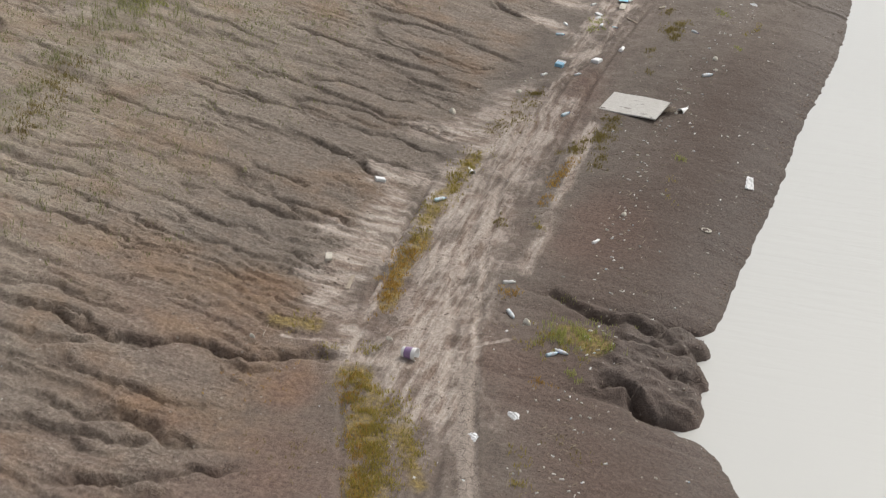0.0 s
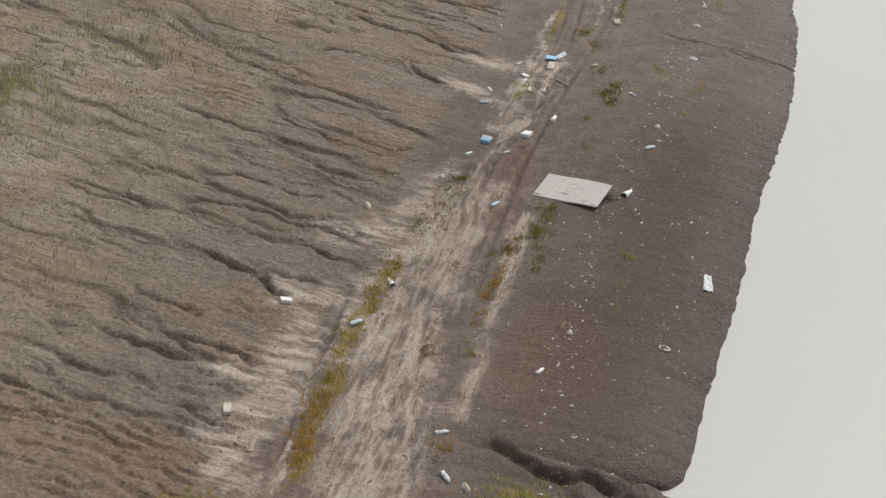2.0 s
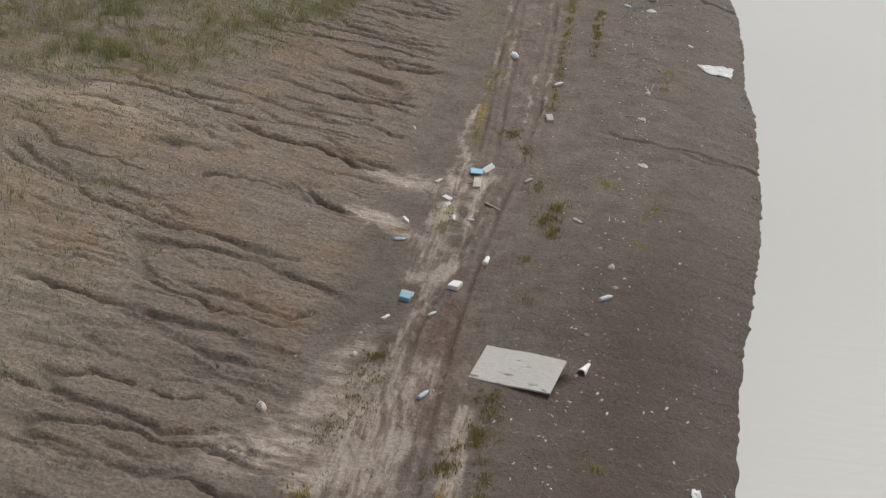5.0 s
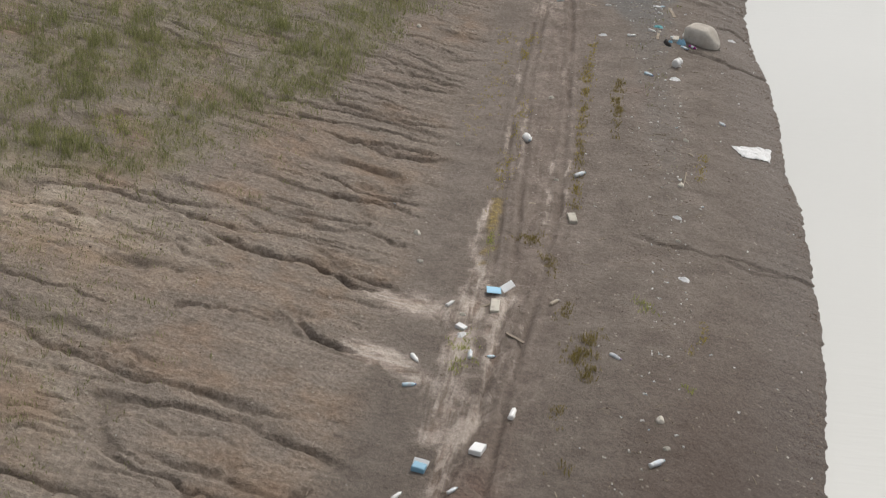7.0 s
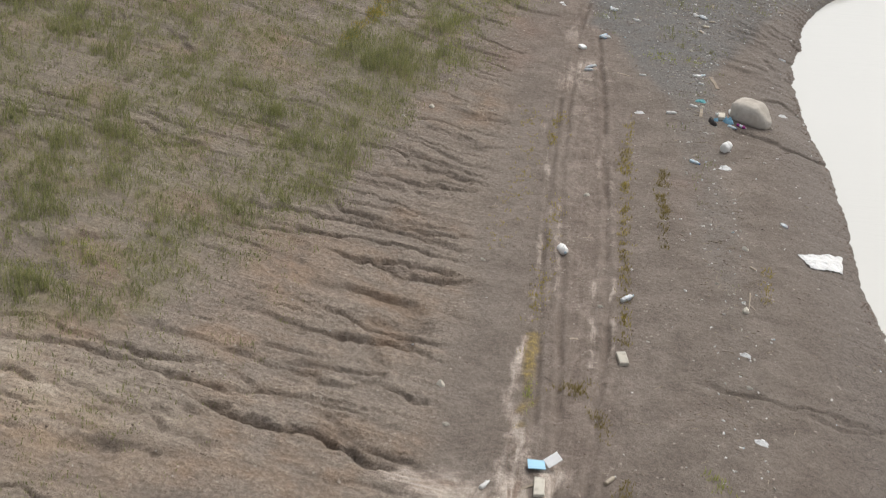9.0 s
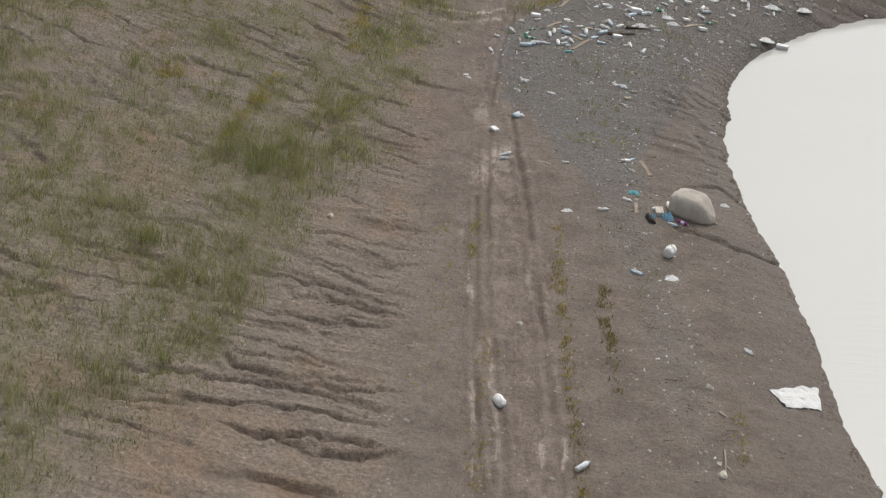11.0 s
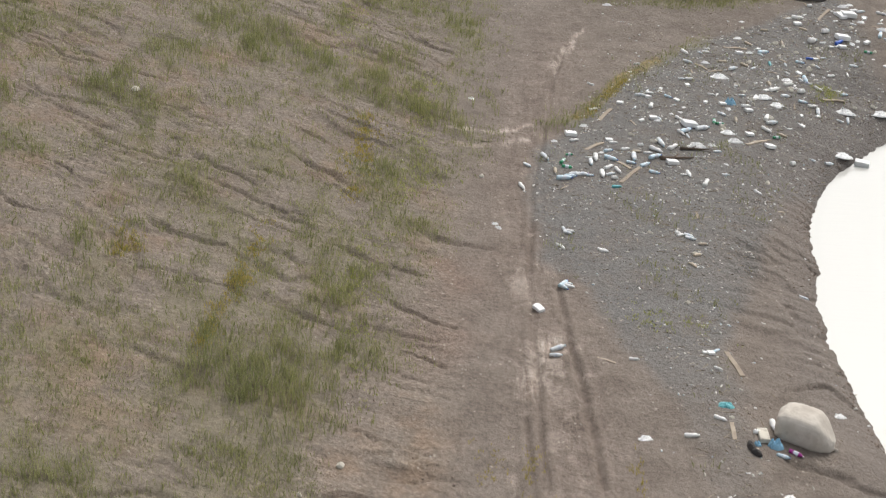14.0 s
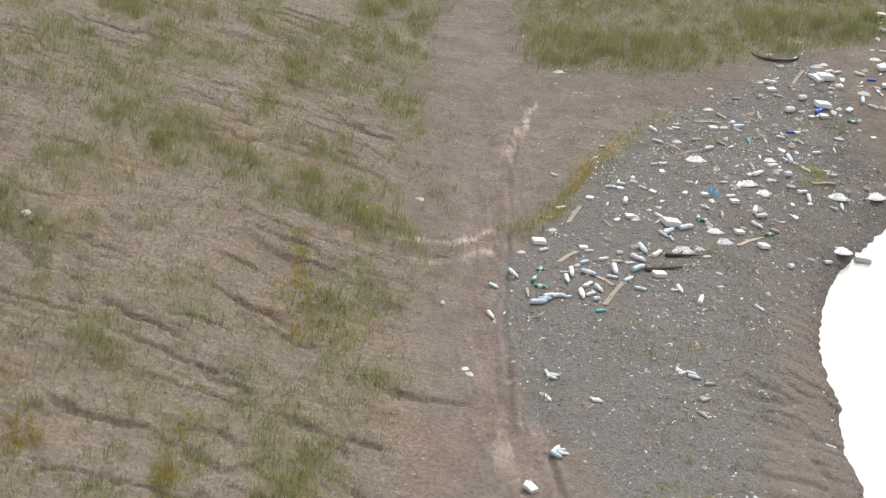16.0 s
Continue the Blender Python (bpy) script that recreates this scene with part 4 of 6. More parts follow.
# bottle blue
put('bottle_blue', 2.24, 17.83, 49, 0.21)
put('bottle_blue', -1.19, 22.82, 50, 0.27)
put('bottle_blue', 0.17, 28.26, 63, 0.27)
put('bottle_blue', -1.15, 33.61, 18, 0.23)
put('bottle_blue', 0.05, 34.84, 42, 0.15)
put('bottle_blue', 2.46, 49.49, -27, 0.24)
put('bottle_blue', 2.48, 49.45, -27, 0.21)
put('bottle_blue', 0.23, 56.67, -51, 0.22)
put('bottle_blue', 0.23, 56.83, 53, 0.27)
# bottle clear
put('bottle_clear', 2.36, 17.97, -8, 0.24)
put('bottle_clear', 1.27, 18.84, -54, 0.27)
put('bottle_clear', 2.84, 32.32, 45, 0.31)
put('bottle_clear', -0.10, 30.85, 51, 0.20)
put('bottle_clear', -0.30, 34.79, 94, 0.26)
put('bottle_clear', 1.11, 42.71, 48, 0.32)
put('bottle_clear', 0.00, 54.51, 22, 0.28)
put('bottle_clear', -0.05, 54.25, -11, 0.22)
put('bottle_clear', 0.43, 58.87, -28, 0.19)
put('bottle_clear', 2.88, 59.13, -20, 0.22)
put('bottle_clear', 11.04, 74.51, -23, 0.19)
put('bottle_clear', 0.37, 58.98, -76, 0.21)
put('bottle_clear', 0.31, 56.83, -4, 0.16)
put('bottle_clear', 2.86, 59.24, -27, 0.20)
# bag
put('bag', 1.66, 14.98, -27, 0.33)
put('bag', 2.10, 15.75, -42, 0.25)
put('bag', -0.52, 35.48, 56, 0.21)
put('bag', 3.29, 38.56, -25, 0.24)
put('bag', 3.17, 41.27, -20, 0.21)
put('bag', 3.10, 49.46, 38, 0.26)
put('bag', 1.22, 52.00, 13, 0.23)
put('bag', 3.11, 49.41, 24, 0.27)
put('bag', -0.92, 58.96, -35, 0.17)
put('bag', 9.75, 71.88, -11, 0.30)
put('bag', 8.75, 67.51, 35, 0.57)
put('bag', -0.99, 59.11, 17, 0.15)
put('bag', -1.40, 65.35, -23, 0.18)
# chip
put('chip', -0.43, 17.25, -13, 0.10)
put('chip', 0.56, 14.24, -36, 0.07)
put('chip', -2.50, 16.31, -26, 0.11)
put('chip', 1.60, 18.68, -57, 0.18)
put('chip', -2.04, 20.86, -17, 0.08)
put('chip', -2.20, 27.18, -62, 0.23)
put('chip', 2.31, 26.78, 6, 0.08)
put('chip', 2.36, 23.72, 70, 0.16)
put('chip', 2.18, 22.90, -17, 0.08)
put('chip', 2.94, 24.93, -16, 0.08)
put('chip', 2.50, 29.52, 22, 0.09)
put('chip', 2.59, 30.92, -10, 0.10)
put('chip', 2.87, 33.51, 68, 0.21)
put('chip', 2.98, 32.78, 24, 0.13)
put('chip', -1.19, 29.97, 50, 0.08)
put('chip', -1.11, 30.24, -20, 0.07)
put('chip', -2.07, 28.93, 12, 0.07)
put('chip', -1.17, 29.25, 55, 0.16)
put('chip', -2.20, 27.23, -55, 0.19)
put('chip', -0.59, 36.16, -21, 0.12)
put('chip', 0.64, 42.34, -1, 0.10)
put('chip', -1.60, 37.93, 12, 0.12)
put('chip', -1.82, 39.08, -72, 0.27)
put('chip', 3.23, 42.77, 68, 0.22)
put('chip', 3.36, 45.42, -56, 0.16)
put('chip', 3.18, 40.19, -17, 0.11)
put('chip', -1.60, 43.69, -28, 0.10)
put('chip', 0.20, 47.10, 39, 0.15)
put('chip', -3.45, 50.35, 53, 0.17)
put('chip', -3.96, 49.45, -53, 0.09)
put('chip', -1.22, 61.23, 71, 0.15)
put('chip', 2.09, 59.19, -39, 0.12)
put('chip', 2.88, 58.47, 17, 0.14)
put('chip', 3.44, 61.07, 14, 0.09)
put('chip', -8.44, 61.75, 41, 0.33)
# block
put('block', -2.32, 19.47, -70, 0.36)
put('block', -0.06, 36.57, 93, 0.47)
put('block', 1.07, 40.62, -79, 0.55)
# plank
put('plank', -1.70, 18.89, 98, 0.41)
put('plank', -0.24, 36.57, 36, 0.35)
put('plank', 0.39, 35.50, -34, 0.39)
put('plank', 0.20, 41.13, 7, 0.23)
put('plank', 0.80, 54.22, -29, 0.34)
put('plank', 5.11, 61.40, 27, 0.29)
put('plank', 3.16, 60.19, -90, 0.28)
# stick
put('stick', -2.39, 16.59, 102, 0.22)
put('stick', -1.87, 14.48, 66, 0.20)
put('stick', -1.43, 13.60, 30, 0.17)
put('stick', 1.75, 18.75, 79, 0.22)
put('stick', -2.57, 21.84, 65, 0.24)
put('stick', -2.30, 25.76, 54, 0.41)
put('stick', 2.33, 24.72, -42, 0.27)
put('stick', 2.33, 24.75, 79, 0.30)
put('stick', 2.21, 23.88, -96, 0.35)
put('stick', 4.46, 27.32, 49, 0.32)
put('stick', 4.67, 27.57, 66, 0.23)
put('stick', -1.13, 30.18, 61, 0.21)
put('stick', -0.82, 30.22, 30, 0.27)
put('stick', -1.16, 29.30, 85, 0.23)
put('stick', -0.12, 30.86, 11, 0.28)
put('stick', -2.13, 30.41, 85, 0.20)
put('stick', -2.29, 31.51, 92, 0.17)
put('stick', -2.30, 25.84, 50, 0.38)
put('stick', -2.31, 28.02, 83, 0.21)
put('stick', -0.68, 35.15, 71, 0.35)
put('stick', 0.96, 37.15, 21, 0.25)
put('stick', -1.54, 46.08, 43, 0.37)
put('stick', -1.74, 35.67, 47, 0.36)
put('stick', 3.31, 42.94, -94, 1.23)
put('stick', 0.25, 43.37, -28, 0.20)
put('stick', 0.35, 45.20, 21, 0.50)
put('stick', -1.58, 46.13, 41, 0.38)
put('stick', 0.00, 51.59, -51, 0.09)
put('stick', 0.21, 47.17, 74, 0.25)
put('stick', -8.24, 56.20, -27, 0.35)
put('stick', 4.77, 61.10, -78, 0.26)
put('stick', 1.83, 60.06, -74, 0.34)
put('stick', -0.94, 63.00, 7, 0.59)
# bottle white
put('bottle_white', 0.95, 19.99, 33, 0.26)
put('bottle_white', 2.09, 22.29, 65, 0.22)
put('bottle_white', -0.87, 30.60, 60, 0.21)
put('bottle_white', 0.57, 33.08, 84, 0.38)
put('bottle_white', -0.85, 36.50, 62, 0.23)
put('bottle_white', -1.18, 34.45, -59, 0.26)
put('bottle_white', 0.34, 56.73, -25, 0.19)
put('bottle_white', 0.30, 58.26, -67, 0.18)
put('bottle_white', 1.09, 58.21, -16, 0.19)
put('bottle_white', 1.28, 54.31, -6, 0.18)
put('bottle_white', 2.70, 59.23, 33, 0.19)
put('bottle_white', 9.94, 72.94, -37, 0.29)
put('bottle_white', -0.39, 60.86, -71, 0.26)
put('bottle_white', 0.49, 58.95, -15, 0.17)
put('bottle_white', 0.24, 58.37, -31, 0.09)
put('bottle_white', 1.06, 58.26, -16, 0.19)
put('bottle_white', -0.28, 55.91, -61, 0.20)
put('bottle_white', 4.72, 61.92, -48, 0.21)
# cone
put('cone', -1.01, 24.46, -61, 0.38)
put('cone', 2.64, 29.79, -107, 0.45)
# box
put('box', -2.47, 22.87, 30, 0.11)
put('box', 0.14, 31.98, 77, 0.27)
put('box', -0.56, 35.73, -27, 0.18)
put('box', -0.27, 55.84, -56, 0.20)
put('box', 11.80, 77.15, -6, 0.26)
put('box', 7.83, 65.24, -17, 0.33)
# plate
put('plate', 3.99, 23.96, 31, 0.18)
# bottle purple
put('bottle_purple', 2.11, 35.28, -36, 0.22)
put('bottle_purple', 4.23, 46.88, -30, 0.15)
put('bottle_purple', 4.23, 46.95, -17, 0.13)
# jug
put('jug', -0.14, 44.43, -67, 0.28)
put('jug', 3.19, 50.43, 62, 0.34)
put('jug', 2.65, 59.27, -30, 0.08)
# bottle tan
put('bottle_tan', 0.97, 36.95, 55, 0.18)
put('bottle_tan', 3.47, 44.59, -44, 0.14)
put('bottle_tan', 2.93, 58.44, 34, 0.21)
put('bottle_tan', 2.80, 57.96, -60, 0.19)
put('bottle_tan', 3.11, 58.96, 11, 0.19)
put('bottle_tan', 2.76, 58.01, -43, 0.14)
# bottle magenta
put('bottle_magenta', 3.58, 51.87, -32, 0.16)
# boot
put('boot', 2.88, 51.93, -84, 0.40)
# bag teal
put('bag_teal', 2.67, 53.12, 20, 0.39)
# log
# bottle blue2
put('bottle_blue2', 10.16, 72.61, -6, 0.24)
# bottle green
put('bottle_green', 9.05, 70.44, -6, 0.19)
# bag blue
# bottle teal
# the heaps past the bend and round the sack
put('bag', 2.35, 72.55, 7, 0.26)
put('bag', 5.90, 71.75, 7, 0.16)
put('bottle_white', 7.49, 72.19, -4, 0.43)
put('bag', 7.24, 72.20, 9, 0.19)
put('plank', 8.22, 72.47, 59, 1.14)
put('bag', 8.96, 73.36, 8, 0.28)
put('bag', 9.18, 73.50, 5, 0.22)
put('bottle_white', 9.20, 73.05, 27, 0.27)
put('box', 8.67, 72.68, 6, 0.18)
put('box', 8.96, 72.59, 9, 0.39)
put('bottle_clear', 9.39, 73.01, 18, 0.26)
put('jug', 8.01, 73.17, 8, 0.15)
put('box', 7.42, 71.78, 9, 0.20)
put('bottle_tan', 7.51, 71.45, -25, 0.23)
put('jug', 8.09, 71.38, 11, 0.21)
put('jug', 7.62, 70.76, 10, 0.23)
put('box', 8.49, 71.09, 10, 0.35)
put('bottle_blue2', 8.36, 70.84, 41, 0.40)
put('box', 8.09, 70.55, 13, 0.13)
put('box', 8.39, 70.59, 11, 0.21)
put('bottle_blue2', 7.34, 69.61, 3, 0.22)
put('bottle_blue', 7.01, 69.26, -10, 0.23)
put('chip', 7.33, 69.21, 13, 0.13)
put('jug', 7.04, 71.38, 9, 0.13)
put('bag', 5.62, 70.64, 8, 0.22)
put('bag', 5.77, 69.65, 14, 0.21)
put('bottle_blue', 6.15, 69.72, 12, 0.29)
put('bottle_tan', 5.84, 70.22, -52, 0.31)
put('box', 5.50, 69.55, 12, 0.19)
put('plank', 5.45, 69.92, -5, 0.62)
put('bottle_tan', 6.43, 71.23, -3, 0.22)
put('bottle_tan', 6.76, 70.43, -97, 0.32)
put('bottle_tan', 5.51, 68.74, -48, 0.40)
put('stick', 4.88, 69.29, -2, 0.24)
put('bottle_white', 4.68, 69.63, 13, 0.17)
put('bottle_white', 4.05, 69.24, -59, 0.27)
put('bottle_clear', 4.04, 68.60, -27, 0.25)
put('plank', 4.36, 68.44, -53, 0.44)
put('bag', 4.50, 68.72, 10, 0.22)
put('plank', 4.69, 68.24, 20, 0.41)
put('bottle_tan', 4.97, 68.84, 11, 0.25)
put('bag', 4.71, 67.81, 14, 0.44)
put('bottle_purple', 5.18, 68.46, 32, 0.31)
put('bottle_clear', 3.73, 67.37, 11, 0.16)
put('bottle_white', 3.93, 67.41, 0, 0.20)
put('bottle_teal', 6.19, 68.97, -92, 0.30)
put('bag', 6.47, 68.16, 18, 0.28)
put('bottle_white', 6.46, 67.85, 29, 0.29)
put('bottle_tan', 5.95, 67.67, -86, 0.39)
put('bottle_white', 6.01, 67.33, 35, 0.37)
put('bottle_blue', 6.97, 68.29, -85, 0.37)
put('bottle_clear', 7.01, 68.12, -27, 0.20)
put('jug', 6.71, 67.46, 24, 0.20)
put('bottle_purple', 6.25, 67.09, 18, 0.26)
put('bag', 5.66, 66.84, 19, 0.37)
put('bottle_white', 5.43, 66.68, 66, 0.43)
put('bottle_blue', 6.66, 66.97, 5, 0.24)
put('bag', 5.93, 66.56, 21, 0.33)
put('bottle_white', 5.96, 66.38, 21, 0.19)
put('bottle_white', 6.89, 66.88, 22, 0.27)
put('bottle_clear', 6.98, 66.66, -97, 0.31)
put('plank', 7.51, 67.42, 17, 0.62)
put('bag', 7.74, 67.07, 21, 0.53)
put('bottle_clear', 7.75, 66.72, -97, 0.24)
put('bottle_blue', 7.90, 67.92, 27, 0.22)
put('bottle_white', 7.73, 68.78, 16, 0.22)
put('bottle_clear', 8.45, 69.50, -5, 0.24)
put('bottle_white', 7.23, 67.91, -38, 0.23)
put('box', 5.15, 65.90, 18, 0.19)
put('bottle_white', 5.12, 66.12, 18, 0.25)
put('bottle_tan', 4.75, 65.28, -98, 0.37)
put('bottle_clear', 4.45, 65.54, -39, 0.22)
put('bag_blue', 4.77, 66.23, 16, 0.35)
put('box', 4.56, 66.12, 14, 0.16)
put('bottle_clear', 2.59, 66.13, -2, 0.25)
put('bottle_white', 2.85, 66.34, -13, 0.17)
put('box', 2.78, 66.09, 11, 0.15)
put('bag', 3.12, 66.54, 11, 0.15)
put('bottle_blue', 3.27, 66.20, -37, 0.21)
put('bottle_white', 2.79, 65.54, 78, 0.49)
put('plank', 1.65, 64.88, 64, 0.78)
put('bottle_white', 1.42, 65.16, 18, 0.22)
put('bag', 1.11, 64.20, 9, 0.20)
put('box', 0.80, 63.68, 7, 0.25)
put('bottle_white', 0.85, 63.35, 27, 0.22)
put('bag', 0.41, 63.25, 7, 0.17)
put('bottle_clear', 0.16, 62.36, -64, 0.30)
put('bottle_clear', -0.24, 61.88, -57, 0.24)
put('bottle_green', 0.70, 62.56, 7, 0.16)
put('bottle_green', 0.53, 62.18, 66, 0.34)
put('bottle_green', 0.61, 61.90, -9, 0.24)
put('box', 2.77, 64.85, 9, 0.18)
put('bag', 2.86, 64.77, 9, 0.18)
put('bottle_white', 3.38, 64.97, -50, 0.23)
put('box', 3.58, 64.70, 14, 0.34)
put('bottle_blue', 3.46, 64.35, 38, 0.51)
put('bottle_clear', 3.87, 64.59, 25, 0.43)
put('bottle_white', 3.33, 64.23, -54, 0.24)
put('bottle_green', 4.33, 64.96, 18, 0.23)
put('bottle_green', 4.20, 65.03, -98, 0.37)
put('bag', 4.45, 64.61, 18, 0.32)
put('box', 4.99, 64.73, 21, 0.19)
put('bag', 4.56, 64.23, 20, 0.35)
put('plank', 5.09, 64.42, 43, 0.76)
put('bottle_white', 5.44, 65.11, -36, 0.27)
put('bottle_white', 5.55, 65.70, 70, 0.38)
put('bottle_clear', 5.64, 65.50, 22, 0.31)
put('bottle_green', 5.66, 64.88, 27, 0.22)
put('bottle_tan', 5.83, 65.05, -10, 0.22)
put('bottle_white', 6.08, 65.45, 23, 0.15)
put('box', 5.41, 64.36, 25, 0.23)
put('bag', 3.60, 63.68, 17, 0.41)
put('bag', 3.98, 63.82, 18, 0.19)
put('log', 3.08, 62.83, 15, 0.27)
put('box', 2.94, 62.58, 14, 0.25)
put('log', 3.53, 63.44, 6, 0.64)
put('box', 1.64, 63.52, 7, 0.16)
put('plank', 1.28, 63.15, 46, 0.62)
put('bottle_white', 1.73, 63.39, 9, 0.18)
put('bottle_white', 1.97, 63.10, 19, 0.21)
put('jug', 2.32, 63.35, 9, 0.13)
put('bag', 1.42, 62.82, 8, 0.14)
put('bottle_blue', 1.57, 62.92, 35, 0.24)
put('bottle_blue', 1.59, 62.47, -25, 0.31)
put('plank', 1.84, 62.29, -54, 0.51)
put('bottle_blue', 2.02, 62.39, -13, 0.22)
put('bottle_white', 2.64, 63.18, -35, 0.33)
put('bottle_clear', 2.80, 63.57, -76, 0.37)
put('bottle_blue', 2.59, 62.80, 36, 0.39)
put('bottle_white', 2.44, 62.99, 12, 0.19)
put('bottle_white', 3.06, 63.43, 47, 0.52)
put('bottle_tan', 2.20, 63.02, 11, 0.21)
put('bottle_clear', 2.11, 62.69, -93, 0.44)
put('bottle_white', 1.26, 62.47, -92, 0.38)
put('bottle_white', 1.12, 62.51, 8, 0.14)
put('bottle_clear', 1.14, 62.22, -90, 0.29)
put('bottle_white', 1.34, 61.66, -88, 0.36)
put('bottle_white', 1.51, 62.04, 42, 0.25)
put('bottle_clear', 1.51, 61.70, 27, 0.22)
put('bottle_white', 1.69, 61.90, -70, 0.27)
put('jug', 1.59, 61.53, 9, 0.12)
put('bottle_purple', 0.76, 61.59, 17, 0.42)
put('bottle_blue', 0.65, 61.44, -4, 0.26)
put('bottle_purple', 0.91, 61.58, 8, 0.27)
put('bottle_blue', 1.07, 61.54, 7, 0.17)
put('bottle_blue', 0.51, 61.31, 11, 0.36)
put('bottle_tan', 0.34, 61.65, -90, 0.31)
put('plank', 1.95, 61.80, 61, 1.08)
put('bottle_blue', 2.32, 62.35, 41, 0.29)
put('bottle_blue', 2.48, 62.01, -9, 0.24)
put('bottle_white', 3.24, 62.12, -82, 0.27)
put('bottle_white', 3.13, 62.07, 14, 0.16)
put('bottle_clear', 4.08, 62.38, 21, 0.19)
put('bottle_white', 3.57, 61.80, 68, 0.37)
put('bottle_teal', 1.60, 61.10, 11, 0.16)
put('stick', 0.54, 61.00, 58, 0.51)
put('jug', 5.87, 63.89, 33, 0.17)
put('stick', 5.02, 62.99, 38, 0.36)
put('bottle_clear', 6.89, 64.66, 29, 0.26)
put('bag', 7.33, 65.22, 37, 0.49)
put('bag_blue', 3.29, 52.03, 17, 0.28)
put('bag_blue', 3.00, 52.03, 12, 0.14)
put('block', 3.13, 52.28, -92, 0.46)
put('jug', 3.05, 52.37, 16, 0.07)
put('bag', 3.23, 52.13, 15, 0.16)
put('bottle_blue', 3.36, 51.79, 0, 0.23)
put('bottle_white', 3.36, 52.63, -91, 0.39)
put('bag', 3.18, 50.40, 11, 0.21)
put('bag', 4.66, 53.50, 34, 0.23)
put('box', 2.56, 54.77, 17, 0.10)
put('box', 2.66, 54.77, 18, 0.13)
put('bottle_blue', 2.77, 54.87, 45, 0.14)
put('bottle_white', 2.71, 54.26, -28, 0.15)
put('plank', 3.03, 54.52, -79, 0.82)
put('bottle_white', 2.50, 52.66, -30, 0.22)
put('plank', 2.66, 52.34, -93, 0.51)
put('bottle_white', 1.97, 52.11, 0, 0.24)
put('bottle_clear', 4.98, 57.98, -11, 0.20)
put('chip', 2.48, 56.51, 20, 0.12)
put('chip', 2.70, 52.75, 11, 0.10)
# small scraps between the heaps
pick = random.Random(11)
for k in range(170):
    u = pick.random()
    kind = pick.choice(["chip", "bottle_white", "chip", "bag", "chip", "stick", "box", "plank", "bottle_clear"])
    x, y = 2.2 + 9.6 * u + pick.gauss(0, 0.9), 64.3 + 9.6 * u + pick.gauss(0, 1.5)
    put(kind, x, y, pick.uniform(0, 360), pick.uniform(0.08, 0.20))
for k in range(45):
    u = pick.random() ** 0.7
    kind = pick.choice(["bottle_white", "bag", "box", "chip", "bottle_blue", "plank", "bottle_clear"])
    put(kind, 8.4 + 4.5 * u + pick.gauss(0, 0.6), 70.5 + 4.5 * u + pick.gauss(0, 1.2), pick.uniform(0, 360), pick.uniform(0.15, 0.34))



def settle():
    """Lays every piece of litter on the ground, along its slope."""
    p = np.array([(x, y, math.cos(radians(a)) * 0.1, math.sin(radians(a)) * 0.1) for _, x, y, a, _ in PUTS])
    xs = np.r_[p[:, 0], p[:, 0] + p[:, 2], p[:, 0] - p[:, 2]]
    ys = np.r_[p[:, 1], p[:, 1] + p[:, 3], p[:, 1] - p[:, 3]]
    z = np.maximum(land(xs, ys)[0].reshape(3, -1), 0.0)
    made = {}
    for k, (kind, x, y, turn, length) in enumerate(PUTS):
        build, nominal, least, most = KINDS[kind]
        s = min(max(length, least), most) / nominal
        pitch = math.degrees(math.atan2(z[2, k] - z[1, k], 0.2))
        pitch = max(-14, min(14, pitch))
        wide = s if kind not in ("plank", "stick", "log") else min(1.25, max(0.75, s))
        m = pose(x, y, z[0, k] - 0.008, 0, pitch, turn) @ Matrix.Diagonal((s, wide, wide, 1))
        if kind in made:
            copy_thing(made[kind], m)
        else:
            made[kind] = build()
            made[kind].matrix_basis = m
            made[kind].scale = (1, 1, 1)
            made[kind].matrix_basis = pose(x, y, z[0, k] - 0.008, 0, pitch, turn)


settle()


# ---- the larger single things ----
def weathered_board():
    bm = slab(1.39, 0.93, 0.035, cuts=14, warp=0.0, bevel=0.005, seed=4)
    for v in bm.verts:
        v.co.z += 0.025 * noise.noise(Vector((v.co.x * 1.3, v.co.y * 1.3, 3)))
        if v.co.x > 0.45 and v.co.y > 0.25:
            v.co.x -= 0.10 * max(0, noise.noise(Vector((v.co.y * 9, v.co.x * 5, 1)))) * (v.co.x - 0.45) * 4
    ob = part("plywood_sheet", bm, PLY)
    ob.matrix_basis = pose(1.56, 29.33, height(1.5, 28.9) + 0.075, 7.0, -1.0, -12)
    tagged(ob, "weathered grey plywood sheet stained with mud", "board")


def root_tangle(x, y, z, size, count, seed):
    bm = bmesh.new()
    r = random.Random(seed)
    for k in range(count):
        a = r.uniform(0, 6.28)
        b = twig(r.uniform(0.4, 1.1) * size, 0.004, r.uniform(0, 90), 0.5, False)
        b.transform(Matrix.Translation((x + r.gauss(0, size * 0.22), y + r.gauss(0, size * 0.16), z + abs(r.gauss(0, 0.03)))) @ Matrix.Rotation(a, 4, "Z") @ Matrix.Rotation(r.uniform(-0.2, 0.2), 4, "Y"))
        me = bpy.data.meshes.new("strand")
        b.to_mesh(me)
        b.free()
        bm.from_mesh(me)
        bpy.data.meshes.remove(me)
    ob = part("root_tangle", bm, DRIFT)
    return tagged(ob, "tangle of dry grass roots on the board's corner", "roots")


